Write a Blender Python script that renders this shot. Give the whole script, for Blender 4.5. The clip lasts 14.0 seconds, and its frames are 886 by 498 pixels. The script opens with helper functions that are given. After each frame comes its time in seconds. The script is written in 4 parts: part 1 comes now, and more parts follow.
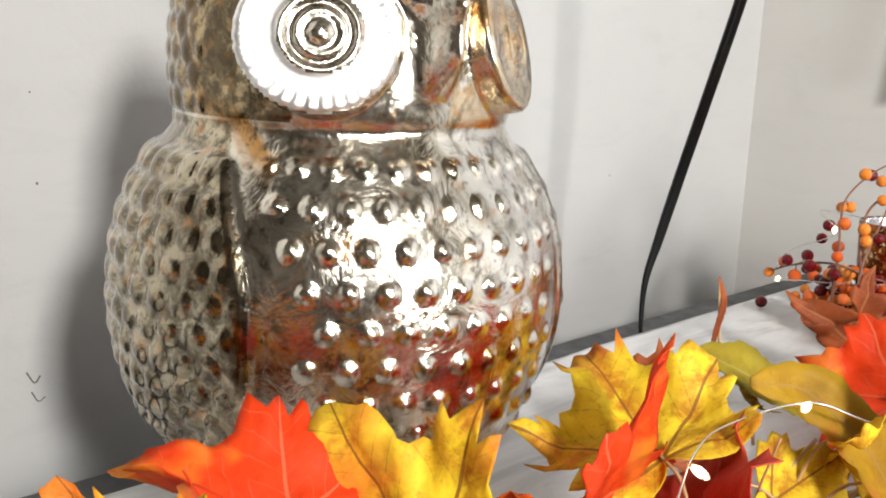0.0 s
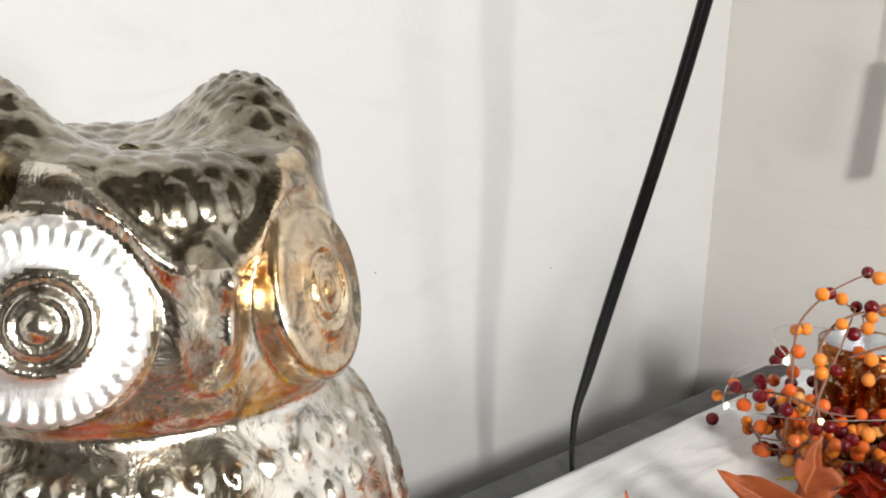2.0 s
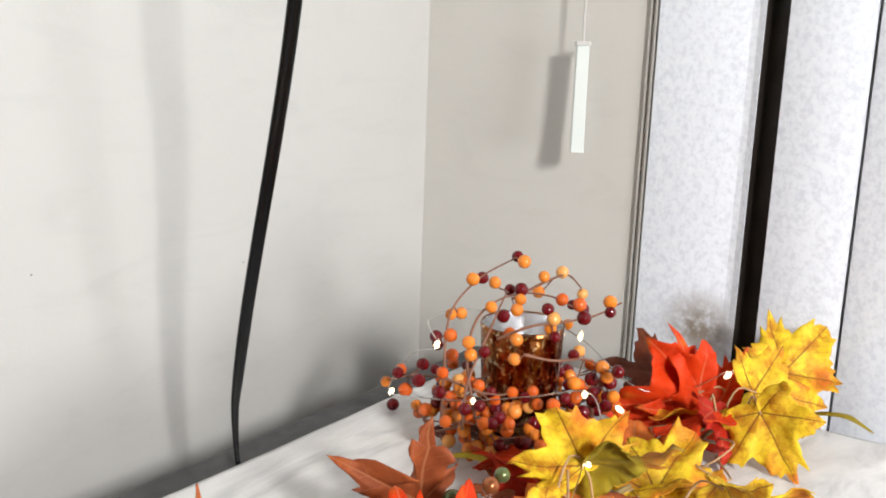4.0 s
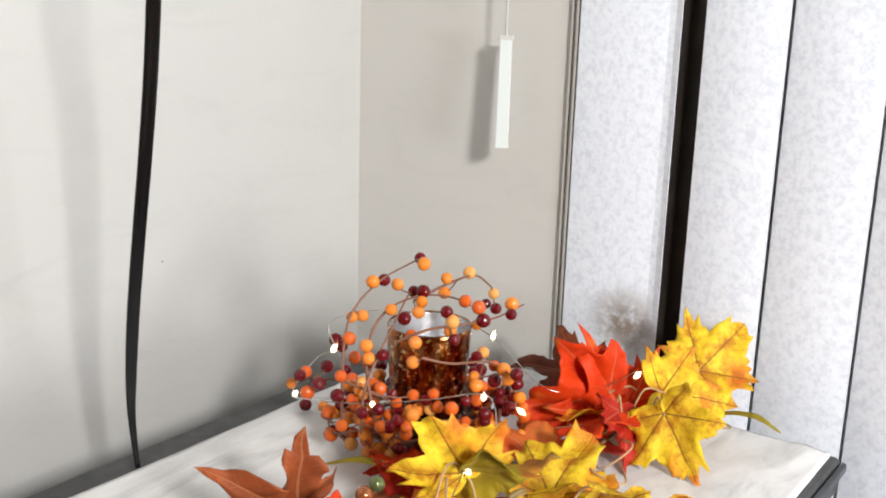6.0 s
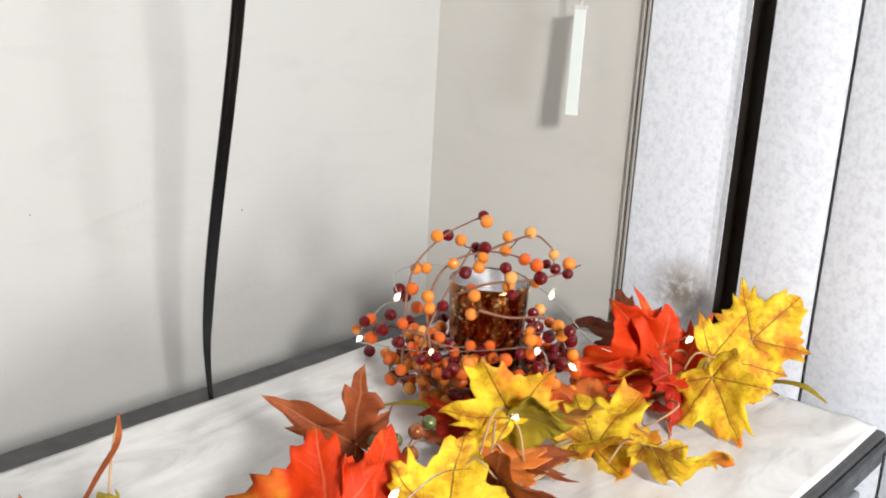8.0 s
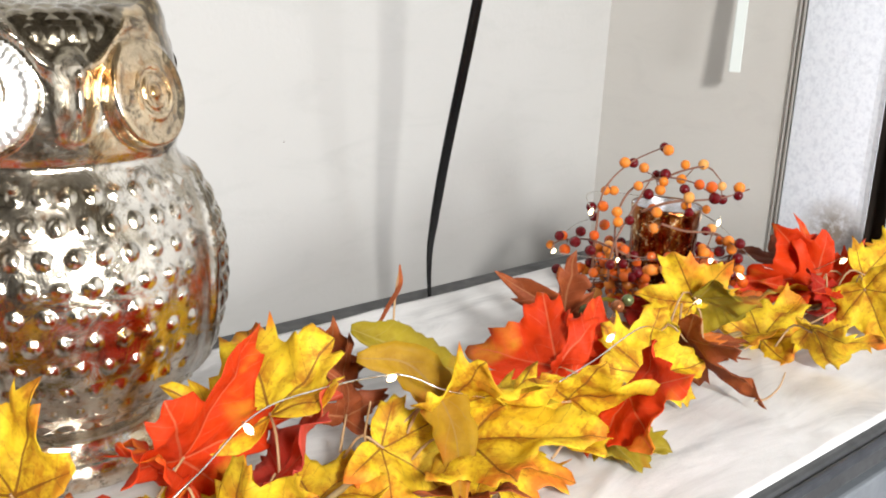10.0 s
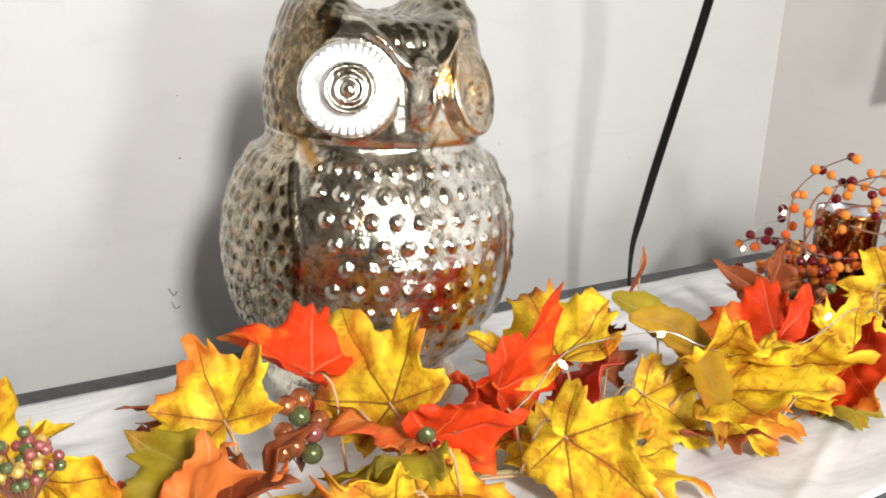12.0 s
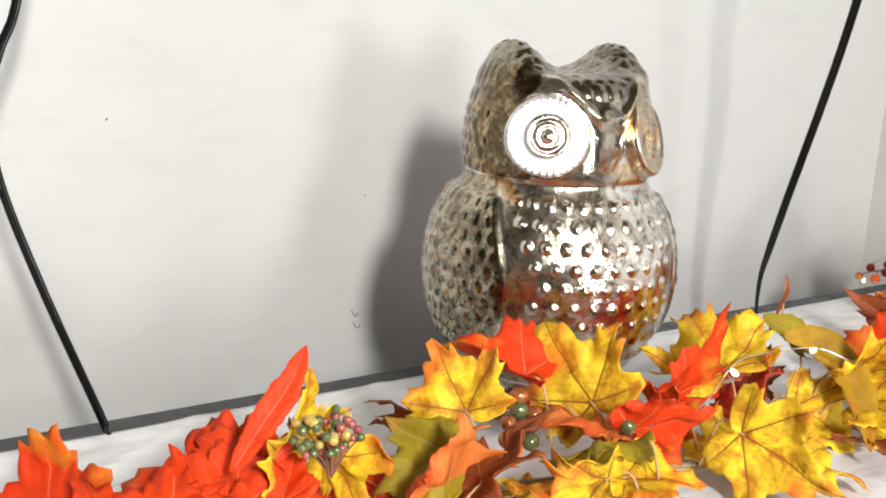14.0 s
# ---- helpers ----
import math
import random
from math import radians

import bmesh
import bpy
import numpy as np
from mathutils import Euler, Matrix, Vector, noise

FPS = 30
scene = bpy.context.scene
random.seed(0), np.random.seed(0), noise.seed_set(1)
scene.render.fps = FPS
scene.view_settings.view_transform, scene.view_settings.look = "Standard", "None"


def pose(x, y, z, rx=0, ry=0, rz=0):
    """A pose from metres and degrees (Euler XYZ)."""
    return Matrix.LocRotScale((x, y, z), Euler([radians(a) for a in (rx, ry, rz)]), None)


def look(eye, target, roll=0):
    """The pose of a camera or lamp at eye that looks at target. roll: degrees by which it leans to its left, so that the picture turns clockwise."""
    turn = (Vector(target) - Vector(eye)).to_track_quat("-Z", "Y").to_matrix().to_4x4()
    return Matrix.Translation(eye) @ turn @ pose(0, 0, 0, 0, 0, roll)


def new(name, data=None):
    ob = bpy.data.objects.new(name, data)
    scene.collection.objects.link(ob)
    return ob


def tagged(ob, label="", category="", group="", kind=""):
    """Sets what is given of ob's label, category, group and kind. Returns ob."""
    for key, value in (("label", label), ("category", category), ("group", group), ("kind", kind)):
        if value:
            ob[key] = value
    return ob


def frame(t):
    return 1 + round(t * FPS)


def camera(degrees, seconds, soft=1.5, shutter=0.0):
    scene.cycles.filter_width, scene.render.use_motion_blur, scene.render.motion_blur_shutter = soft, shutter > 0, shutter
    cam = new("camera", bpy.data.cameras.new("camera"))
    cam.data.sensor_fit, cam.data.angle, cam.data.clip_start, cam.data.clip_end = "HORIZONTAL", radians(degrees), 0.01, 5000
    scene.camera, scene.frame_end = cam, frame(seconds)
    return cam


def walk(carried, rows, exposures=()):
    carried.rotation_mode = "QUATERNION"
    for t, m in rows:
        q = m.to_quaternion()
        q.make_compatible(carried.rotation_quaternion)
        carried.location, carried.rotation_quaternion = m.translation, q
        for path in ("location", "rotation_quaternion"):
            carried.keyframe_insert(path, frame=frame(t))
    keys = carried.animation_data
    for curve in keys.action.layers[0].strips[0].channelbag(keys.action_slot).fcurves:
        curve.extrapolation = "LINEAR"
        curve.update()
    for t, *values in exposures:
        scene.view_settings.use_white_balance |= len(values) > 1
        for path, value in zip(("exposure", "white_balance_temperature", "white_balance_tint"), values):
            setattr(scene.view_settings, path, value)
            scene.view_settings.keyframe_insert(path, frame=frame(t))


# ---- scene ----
# ---- camera and walk ----
cam = camera(45.9, 14.0, soft=1.9)
walk(cam, [
    (0, look((-1.1819, -0.6373, 0.2455), (0.2171, 0.7318, -0.1649), 2.52)),
    (0.5, look((-1.1370, -0.6077, 0.2658), (0.2444, 0.7741, -0.1612), 2.55)),
    (1, look((-1.0998, -0.5588, 0.2874), (0.2339, 0.8578, -0.1756), 2.22)),
    (1.5, look((-1.0858, -0.5939, 0.3111), (0.2287, 0.8445, -0.1396), 0.56)),
    (2, look((-1.0504, -0.6027, 0.3371), (0.3435, 0.7619, -0.1043), 2.08)),
    (2.5, look((-1.0187, -0.6362, 0.3463), (0.4573, 0.6378, -0.0998), 2.20)),
    (3, look((-0.9950, -0.6700, 0.3425), (0.5420, 0.5330, -0.0925), 2.10)),
    (3.5, look((-0.9850, -0.6863, 0.3425), (0.5950, 0.4607, -0.0905), 2.40)),
    (4, look((-0.9700, -0.7062, 0.3438), (0.6300, 0.4088, -0.1003), 2.20)),
    (4.2, look((-0.9700, -0.7062, 0.3438), (0.6562, 0.3652, -0.1120), 2.20)),
    (6.3, look((-0.9093, -0.7718, 0.3660), (0.6547, 0.3718, -0.1300), 1.53)),
    (6.5, look((-0.9087, -0.7712, 0.3662), (0.6372, 0.3998, -0.1238), 1.30)),
    (6.7, look((-0.9083, -0.7708, 0.3663), (0.6264, 0.4163, -0.1200), 1.16)),
    (6.9, look((-0.8717, -0.7721, 0.3750), (0.6388, 0.4433, -0.1167), 3.70)),
    (7, look((-0.8725, -0.7725, 0.3750), (0.6375, 0.4385, -0.1260), 3.70)),
    (7.2, look((-0.8748, -0.7737, 0.3750), (0.6355, 0.4263, -0.1532), 3.71)),
    (9.3, look((-1.0638, -0.8538, 0.3370), (0.3434, 0.4584, -0.2089), 3.09)),
    (9.5, look((-1.0688, -0.8550, 0.3350), (0.3213, 0.4750, -0.2110), 3.20)),
    (10, look((-1.1150, -0.8700, 0.3263), (0.2170, 0.5180, -0.2198), 3.00)),
    (10.5, look((-1.1613, -0.8650, 0.3113), (0.1047, 0.5810, -0.2408), 3.30)),
    (11, look((-1.1963, -0.8662, 0.3163), (0.0408, 0.6088, -0.2287), 3.70)),
    (11.5, look((-1.2425, -0.8762, 0.3200), (-0.0115, 0.6098, -0.2040), 3.70)),
    (12, look((-1.2975, -0.8812, 0.3213), (-0.0805, 0.6197, -0.1957), 3.70)),
    (12.5, look((-1.3462, -0.8887, 0.3313), (-0.1532, 0.6393, -0.1607), 3.80)),
    (13, look((-1.3938, -0.9012, 0.3325), (-0.2308, 0.6508, -0.1565), 3.40)),
    (13.5, look((-1.4213, -0.9137, 0.3337), (-0.2783, 0.6543, -0.1502), 2.60)),
    (14, look((-1.4438, -0.9200, 0.3350), (-0.3208, 0.6720, -0.1170), 3.20)),
], exposures=[(0.0, 0.12), (14.0, 0.12)])

# ---- world, lights ----
FLOOR, CEIL = -0.76, 1.74
XW, YS = -3.1, -2.75           # far ends of the room, west and south
world = bpy.data.worlds.new("world")
scene.world = world
world.use_nodes = True
wn = world.node_tree.nodes
sky = wn.new("ShaderNodeTexSky")
sky.sky_type, sky.sun_disc, sky.sun_elevation, sky.sun_rotation = "NISHITA", False, radians(35), radians(160)
world.node_tree.links.new(sky.outputs[0], wn["Background"].inputs[0])
wn["Background"].inputs[1].default_value = 0.1


def window_light(name, eye, target, w, h, power, colour):
    d = bpy.data.lights.new(name, "AREA")
    d.shape, d.size, d.size_y, d.energy, d.color = "RECTANGLE", w, h, power, colour
    ob = new(name, d)
    ob.matrix_world = look(eye, target)
    return tagged(ob, "daylight through the glass", "window light", kind="structure")


# the glazed door and the smaller window in the south wall, behind the camera
DOOR_X, DOOR_W, DOOR_Z0, DOOR_Z1 = -0.88, 0.44, -0.70, 1.10
WIN_X, WIN_W, WIN_Z0, WIN_Z1 = -1.78, 0.34, 1.08, 1.64
window_light("door_daylight", (DOOR_X, YS - 0.02, 0.34), (DOOR_X + 0.5, 0, 0.30), 0.42, 0.50, 31, (0.95, 0.97, 1.0))
window_light("window_daylight", (WIN_X, YS - 0.02, 1.36), (0.2, -0.2, 0.1), 0.34, 0.46, 122, (1.0, 0.985, 0.965))


# ---- materials ----
def mat(name, colour=(0.8, 0.8, 0.8), rough=0.5, metal=0.0, **kw):
    m = bpy.data.materials.new(name)
    m.use_nodes = True
    b = m.node_tree.nodes["Principled BSDF"]
    b.inputs["Base Color"].default_value = (*colour, 1)
    b.inputs["Roughness"].default_value = rough
    b.inputs["Metallic"].default_value = metal
    for k, v in kw.items():
        b.inputs[k.replace("_", " ")].default_value = v
    return m


class Net:
    """A few shorthands for wiring a material's nodes."""

    def __init__(self, m):
        self.t = m.node_tree
        self.b = self.t.nodes["Principled BSDF"]

    def node(self, kind, **kw):
        n = self.t.nodes.new(kind)
        for k, v in kw.items():
            n.inputs[k.replace("_", " ")].default_value = v
        return n

    def link(self, a, b):
        self.t.links.new(a, b)

    def coords(self, out="Object"):
        return self.t.nodes.new("ShaderNodeTexCoord").outputs[out]

    def noise(self, vec, scale, detail=4, rough=0.55, dist=0.0):
        n = self.node("ShaderNodeTexNoise", Scale=scale, Detail=detail, Roughness=rough, Distortion=dist)
        self.link(vec, n.inputs["Vector"])
        return n.outputs["Fac"]

    def ramp(self, fac, *stops):
        n = self.t.nodes.new("ShaderNodeValToRGB")
        e = n.color_ramp.elements
        while len(e) < len(stops):
            e.new(0.5)
        for s, (p, c) in zip(e, stops):
            s.position, s.color = p, (*c, 1) if len(c) == 3 else c
        self.link(fac, n.inputs[0])
        return n.outputs[0]

    def mix(self, fac, a, b, mode="MIX"):
        n = self.t.nodes.new("ShaderNodeMix")
        n.data_type, n.blend_type = "RGBA", mode
        for s, v in ((n.inputs[0], fac), (n.inputs[6], a), (n.inputs[7], b)):
            if isinstance(v, (int, float)):
                s.default_value = v
            elif isinstance(v, tuple):
                s.default_value = (*v, 1)
            else:
                self.link(v, s)
        return n.outputs[2]

    def math(self, op, a, b=0.0, c=0.0):
        n = self.t.nodes.new("ShaderNodeMath")
        n.operation = op
        for s, v in zip(n.inputs, (a, b, c)):
            if isinstance(v, (int, float)):
                s.default_value = v
            else:
                self.link(v, s)
        return n.outputs[0]

    def bump(self, h, strength, dist):
        n = self.node("ShaderNodeBump", Strength=strength, Distance=dist)
        self.link(h, n.inputs["Height"])
        self.link(n.outputs[0], self.b.inputs["Normal"])

    def colour(self, c):
        self.link(c, self.b.inputs["Base Color"])


def wall_paint(name, colour):
    m = mat(name, colour, 0.6)
    n = Net(m)
    v = n.coords()
    big = n.noise(v, 3.0, 3)
    fine = n.noise(v, 160.0, 3, 0.6)
    c = n.ramp(big, (0.3, tuple(x * 0.965 for x in colour)), (0.7, tuple(min(1, x * 1.02) for x in colour)))
    # faint rubbed smudges, longer than they are high
    st = n.node("ShaderNodeMapping")
    st.inputs["Scale"].default_value = (1.0, 1.0, 3.0)
    n.link(v, st.inputs["Vector"])
    sm = n.ramp(n.noise(st.outputs[0], 9.0, 5, 0.65, 0.8), (0.52, (0, 0, 0)), (0.72, (0.30, 0.30, 0.30)))
    n.colour(n.mix(sm, c, tuple(0.80 * x for x in colour)))
    n.bump(n.math("ADD", fine, n.math("MULTIPLY", n.noise(v, 14.0, 2), 2.0)), 0.12, 0.002)
    return m


M_WALL = wall_paint("cream_wall_paint", (0.455, 0.448, 0.430))
# east wall: warmer hue, and missing light painted in as a lighter tone
M_WALL_LIT = wall_paint("lit_warm_beige_paint", (0.555, 0.535, 0.50))
# dark tones for unseen surfaces, chosen to soak up bounced light
M_CEIL = wall_paint("bounce_cutting_ceiling_paint", (0.10, 0.088, 0.072))
M_WALL_FAR = wall_paint("bounce_cutting_taupe_paint", (0.07, 0.055, 0.04))


def carpet():
    m = mat("brown_carpet", (0.18, 0.15, 0.12), 0.95)
    n = Net(m)
    v = n.coords()
    n.colour(n.ramp(n.noise(v, 220.0, 4, 0.7), (0.3, (0.07, 0.05, 0.035)), (0.7, (0.14, 0.10, 0.07))))
    n.bump(n.noise(v, 300.0, 2), 0.5, 0.004)
    return m


def cloth_material():
    """White cloth printed with soft grey marbling."""
    m = mat("marbled_cloth", (0.8, 0.8, 0.8), 0.55)
    n = Net(m)
    v = n.coords()
    st = n.node("ShaderNodeMapping")
    st.inputs["Scale"].default_value = (1.0, 3.2, 1.0)
    st.inputs["Rotation"].default_value = (0, 0, radians(18))
    n.link(v, st.inputs["Vector"])
    a = n.noise(st.outputs[0], 7.0, 6, 0.62, 1.2)
    b = n.noise(v, 38.0, 4, 0.6, 0.5)
    base = n.ramp(a, (0.33, (0.50, 0.50, 0.497)), (0.48, (0.68, 0.677, 0.668)), (0.62, (0.77, 0.766, 0.76)))
    n.colour(n.mix(n.ramp(b, (0.45, (0, 0, 0)), (0.75, (0.5, 0.5, 0.5))), base, (0.62, 0.61, 0.595)))
    n.bump(n.math("ADD", n.noise(v, 500.0, 2), n.math("MULTIPLY", n.noise(st.outputs[0], 16.0, 3), 3.0)), 0.12, 0.003)
    return m


def slate_material(name, lo, hi, rough=0.42):
    m = mat(name, lo, rough)
    n = Net(m)
    v = n.coords()
    n.colour(n.ramp(n.noise(v, 18.0, 5, 0.6), (0.3, lo), (0.75, hi)))
    n.link(n.ramp(n.noise(v, 60.0, 3), (0.3, (rough - 0.1,) * 3), (0.7, (rough + 0.12,) * 3)), n.b.inputs["Roughness"])
    n.bump(n.noise(v, 240.0, 2), 0.08, 0.001)
    return m


def blind_material():
    """White vinyl slats with a mottled print and some brown grime low down on one of them."""
    m = mat("mottled_blind", (0.86, 0.87, 0.9), 0.5)
    n = Net(m)
    g = n.t.nodes.new("ShaderNodeNewGeometry").outputs["Position"]
    a = n.noise(g, 110.0, 5, 0.7)
    b = n.noise(g, 220.0, 2, 0.5)
    c = n.ramp(n.math("ADD", n.math("MULTIPLY", a, 0.7), n.math("MULTIPLY", b, 0.3)),
               (0.38, (0.66, 0.69, 0.755)), (0.50, (0.75, 0.78, 0.845)), (0.62, (0.79, 0.82, 0.875)))
    # grime: a smudge round one spot, broken up by noise
    d = n.node("ShaderNodeVectorMath")
    d.operation = "DISTANCE"
    n.link(g, d.inputs[0])
    d.inputs[1].default_value = (-0.007, -0.347, 0.047)
    s = n.math("MULTIPLY", n.ramp(d.outputs["Value"], (0.008, (1, 1, 1)), (0.045, (0, 0, 0))),
               n.ramp(n.noise(g, 60.0, 5, 0.7), (0.28, (0, 0, 0)), (0.55, (1, 1, 1))))
    n.colour(n.mix(n.math("MULTIPLY", s, 0.9), c, (0.20, 0.15, 0.10)))
    n.bump(a, 0.15, 0.001)
    return m


def mercury_material(name, clear, worn, rough, metal=1.0, coat=1.0, relief=0.12, flecks=0.0):
    """Silvered glass: a bright metal film with amber stains and dark worn patches under a clear gloss. worn: how much has flaked."""
    m = mat(name, (0.8, 0.77, 0.7), 0.1, metal)
    n = Net(m)
    v = n.coords()
    big = n.noise(v, 14.0, 5, 0.6, 0.6)
    mid = n.noise(v, 60.0, 5, 0.65, 0.8)
    fine = n.noise(v, 190.0, 3, 0.65)
    k = min(1.0, 1.15 * clear[0])
    c = n.ramp(big, (0.34, tuple(k * x for x in (0.32, 0.27, 0.18))), (0.46, tuple(0.78 * x for x in clear)), (0.58, clear), (0.67, tuple(k * x for x in (0.54, 0.28, 0.075))))
    c = n.mix(n.ramp(mid, (0.56 - worn, (0, 0, 0)), (0.70 - worn, (0.85, 0.85, 0.85))), c, (0.085, 0.060, 0.026))
    c = n.mix(n.ramp(fine, (0.60 - worn, (0, 0, 0)), (0.70 - worn, (0.7, 0.7, 0.7))), c, (0.07, 0.05, 0.025))
    if flecks:
        c = n.mix(n.math("MULTIPLY", n.ramp(n.noise(v, 150.0, 4, 0.6), (0.56, (0, 0, 0)), (0.66, (1, 1, 1))), flecks), c, (0.50, 0.21, 0.045))
    n.colour(c)
    n.link(n.ramp(mid, (0.35, (rough,) * 3), (0.7, (rough + 0.16,) * 3)), n.b.inputs["Roughness"])
    n.b.inputs["Coat Weight"].default_value = coat
    n.b.inputs["Coat Roughness"].default_value = 0.10
    n.bump(n.math("ADD", n.math("MULTIPLY", mid, 1.5), n.noise(v, 38.0, 2)), relief, 0.003)
    return m


def leaf_material(name, base, edge, blotch, vein, blotchiness=0.5, edge_at=0.55):
    """Printed fabric leaf: base colour, a second colour towards some lobes, blotches along the veins, and the veins."""
    base, edge, blotch, vein = (tuple(0.90 * x for x in c) for c in (base, edge, blotch, vein))
    m = mat(name, base, 0.5)
    n = Net(m)
    uv = n.t.nodes.new("ShaderNodeUVMap").outputs[0]
    sep = n.t.nodes.new("ShaderNodeSeparateXYZ")
    n.link(uv, sep.inputs[0])
    along, off = sep.outputs[0], sep.outputs[1]
    v = n.coords()
    rnd = n.t.nodes.new("ShaderNodeObjectInfo").outputs["Random"]
    shift = n.node("ShaderNodeVectorMath")
    shift.operation = "ADD"
    n.link(v, shift.inputs[0])
    sc = n.t.nodes.new("ShaderNodeCombineXYZ")
    for i in range(3):
        n.link(n.math("MULTIPLY", rnd, 7.0 + 5 * i), sc.inputs[i])
    n.link(sc.outputs[0], shift.inputs[1])
    p = shift.outputs[0]
    big = n.noise(p, 19.0, 3, 0.5, 0.3)
    mid = n.noise(p, 90.0, 5, 0.65, 0.4)
    tips = n.math("MULTIPLY_ADD", n.math("SUBTRACT", along, 0.5), 0.22, big)
    c = n.mix(n.ramp(tips, (edge_at, (0, 0, 0)), (edge_at + 0.12, (1, 1, 1))), base, edge)
    # blotches gather near the main veins
    near = n.ramp(off, (0.0, (1, 1, 1)), (0.20, (0.18, 0.18, 0.18)))
    bl = n.math("MULTIPLY", n.ramp(mid, (0.40, (0, 0, 0)), (0.58, (1, 1, 1))), near)
    c = n.mix(n.math("MULTIPLY", bl, blotchiness), c, blotch)
    sp = n.noise(p, 330.0, 3, 0.6)
    c = n.mix(n.math("MULTIPLY", n.ramp(sp, (0.58, (0, 0, 0)), (0.68, (1, 1, 1))), blotchiness * 0.45), c, blotch)
    c = n.mix(n.math("MULTIPLY", n.ramp(n.noise(p, 48.0, 3, 0.5), (0.5, (0, 0, 0)), (0.68, (1, 1, 1))), 0.35), c, tuple(min(1.0, x * 1.18 + 0.03) for x in base))
    # side veins leave the main one at a slant
    w = n.math("FRACT", n.math("MULTIPLY", n.math("SUBTRACT", along, n.math("MULTIPLY", off, 0.9)), 8.5))
    side = n.math("LESS_THAN", n.math("ABSOLUTE", n.math("SUBTRACT", w, 0.5)), 0.038)
    main = n.math("LESS_THAN", off, n.math("MULTIPLY_ADD", along, -0.008, 0.0125))
    c = n.mix(n.math("MULTIPLY", side, n.math("MULTIPLY", n.ramp(mid, (0.4, (0.1,) * 3), (0.6, (1, 1, 1))), 0.45)), c, vein)
    c = n.mix(n.math("MULTIPLY", main, 0.85), c, vein)
    n.colour(c)
    n.link(n.ramp(mid, (0.3, (0.48,) * 3), (0.7, (0.7,) * 3)), n.b.inputs["Roughness"])
    n.b.inputs["Specular IOR Level"].default_value = 0.22
    # thin cloth lets some light through
    tr = n.t.nodes.new("ShaderNodeBsdfTranslucent")
    n.link(c, tr.inputs[0])
    mx = n.t.nodes.new("ShaderNodeMixShader")
    mx.inputs[0].default_value = 0.30
    out = n.t.nodes["Material Output"]
    n.link(n.b.outputs[0], mx.inputs[1])
    n.link(tr.outputs[0], mx.inputs[2])
    n.link(mx.outputs[0], out.inputs[0])
    h = n.math("ADD", n.math("MULTIPLY", n.math("SUBTRACT", main, n.math("MULTIPLY", side, -0.6)), 1.0), n.math("MULTIPLY", mid, 1.2))
    n.bump(h, 0.35, 0.0015)
    return m


LEAF = {
    "Y": leaf_material("yellow_leaf", (0.98, 0.72, 0.035), (0.94, 0.26, 0.035), (0.56, 0.18, 0.014), (0.30, 0.12, 0.02), 0.95, 0.555),
    "R": leaf_material("red_orange_leaf", (0.82, 0.060, 0.006), (0.80, 0.30, 0.025), (0.55, 0.022, 0.005), (0.80, 0.17, 0.07), 0.45, 0.60),
    "D": leaf_material("deep_red_leaf", (0.50, 0.022, 0.008), (0.70, 0.06, 0.01), (0.30, 0.015, 0.006), (0.55, 0.12, 0.06), 0.4, 0.60),
    "B": leaf_material("russet_leaf", (0.36, 0.085, 0.025), (0.52, 0.13, 0.03), (0.20, 0.045, 0.018), (0.45, 0.17, 0.07), 0.5, 0.56),
    "O": leaf_material("olive_leaf", (0.42, 0.32, 0.02), (0.52, 0.17, 0.02), (0.24, 0.14, 0.012), (0.46, 0.36, 0.08), 0.5, 0.60),
    "H": leaf_material("ochre_leaf", (0.50, 0.29, 0.012), (0.62, 0.17, 0.02), (0.27, 0.11, 0.012), (0.42, 0.25, 0.06), 0.5, 0.56),
    "P": leaf_material("peach_orange_leaf", (0.82, 0.24, 0.045), (0.86, 0.13, 0.03), (0.55, 0.12, 0.02), (0.75, 0.36, 0.14), 0.4, 0.55),
    "K": leaf_material("rose_red_leaf", (0.66, 0.08, 0.05), (0.75, 0.14, 0.04), (0.45, 0.03, 0.02), (0.60, 0.16, 0.10), 0.4, 0.60),
    "C": leaf_material("brown_leaf", (0.20, 0.045, 0.018), (0.28, 0.07, 0.022), (0.09, 0.022, 0.012), (0.25, 0.09, 0.04), 0.6, 0.55),
}
LEAF_WORDS = {"Y": "yellow leaf blotched with orange and brown", "R": "bright red-orange leaf", "D": "deep red leaf",
              "B": "russet brown leaf", "O": "olive green leaf with rusty edges", "H": "ochre leaf hanging over",
              "P": "peach orange leaf", "K": "rose red leaf", "C": "dark brown curled leaf"}


def berry_material(name, c, c2, pearl=0.0):
    c, c2 = (tuple(0.78 * x for x in q) for q in (c, c2))
    m = mat(name, c, 0.10 + 0.15 * pearl, pearl)
    n = Net(m)
    v = n.coords()
    rnd = n.t.nodes.new("ShaderNodeObjectInfo").outputs["Random"]
    a = n.noise(v, 140.0, 4, 0.6)
    n.colour(n.mix(n.math("MULTIPLY_ADD", rnd, 0.5, n.math("MULTIPLY", a, 0.4)), c, c2))
    n.b.inputs["Specular IOR Level"].default_value = 0.42
    n.bump(a, 0.06, 0.0004)
    return m


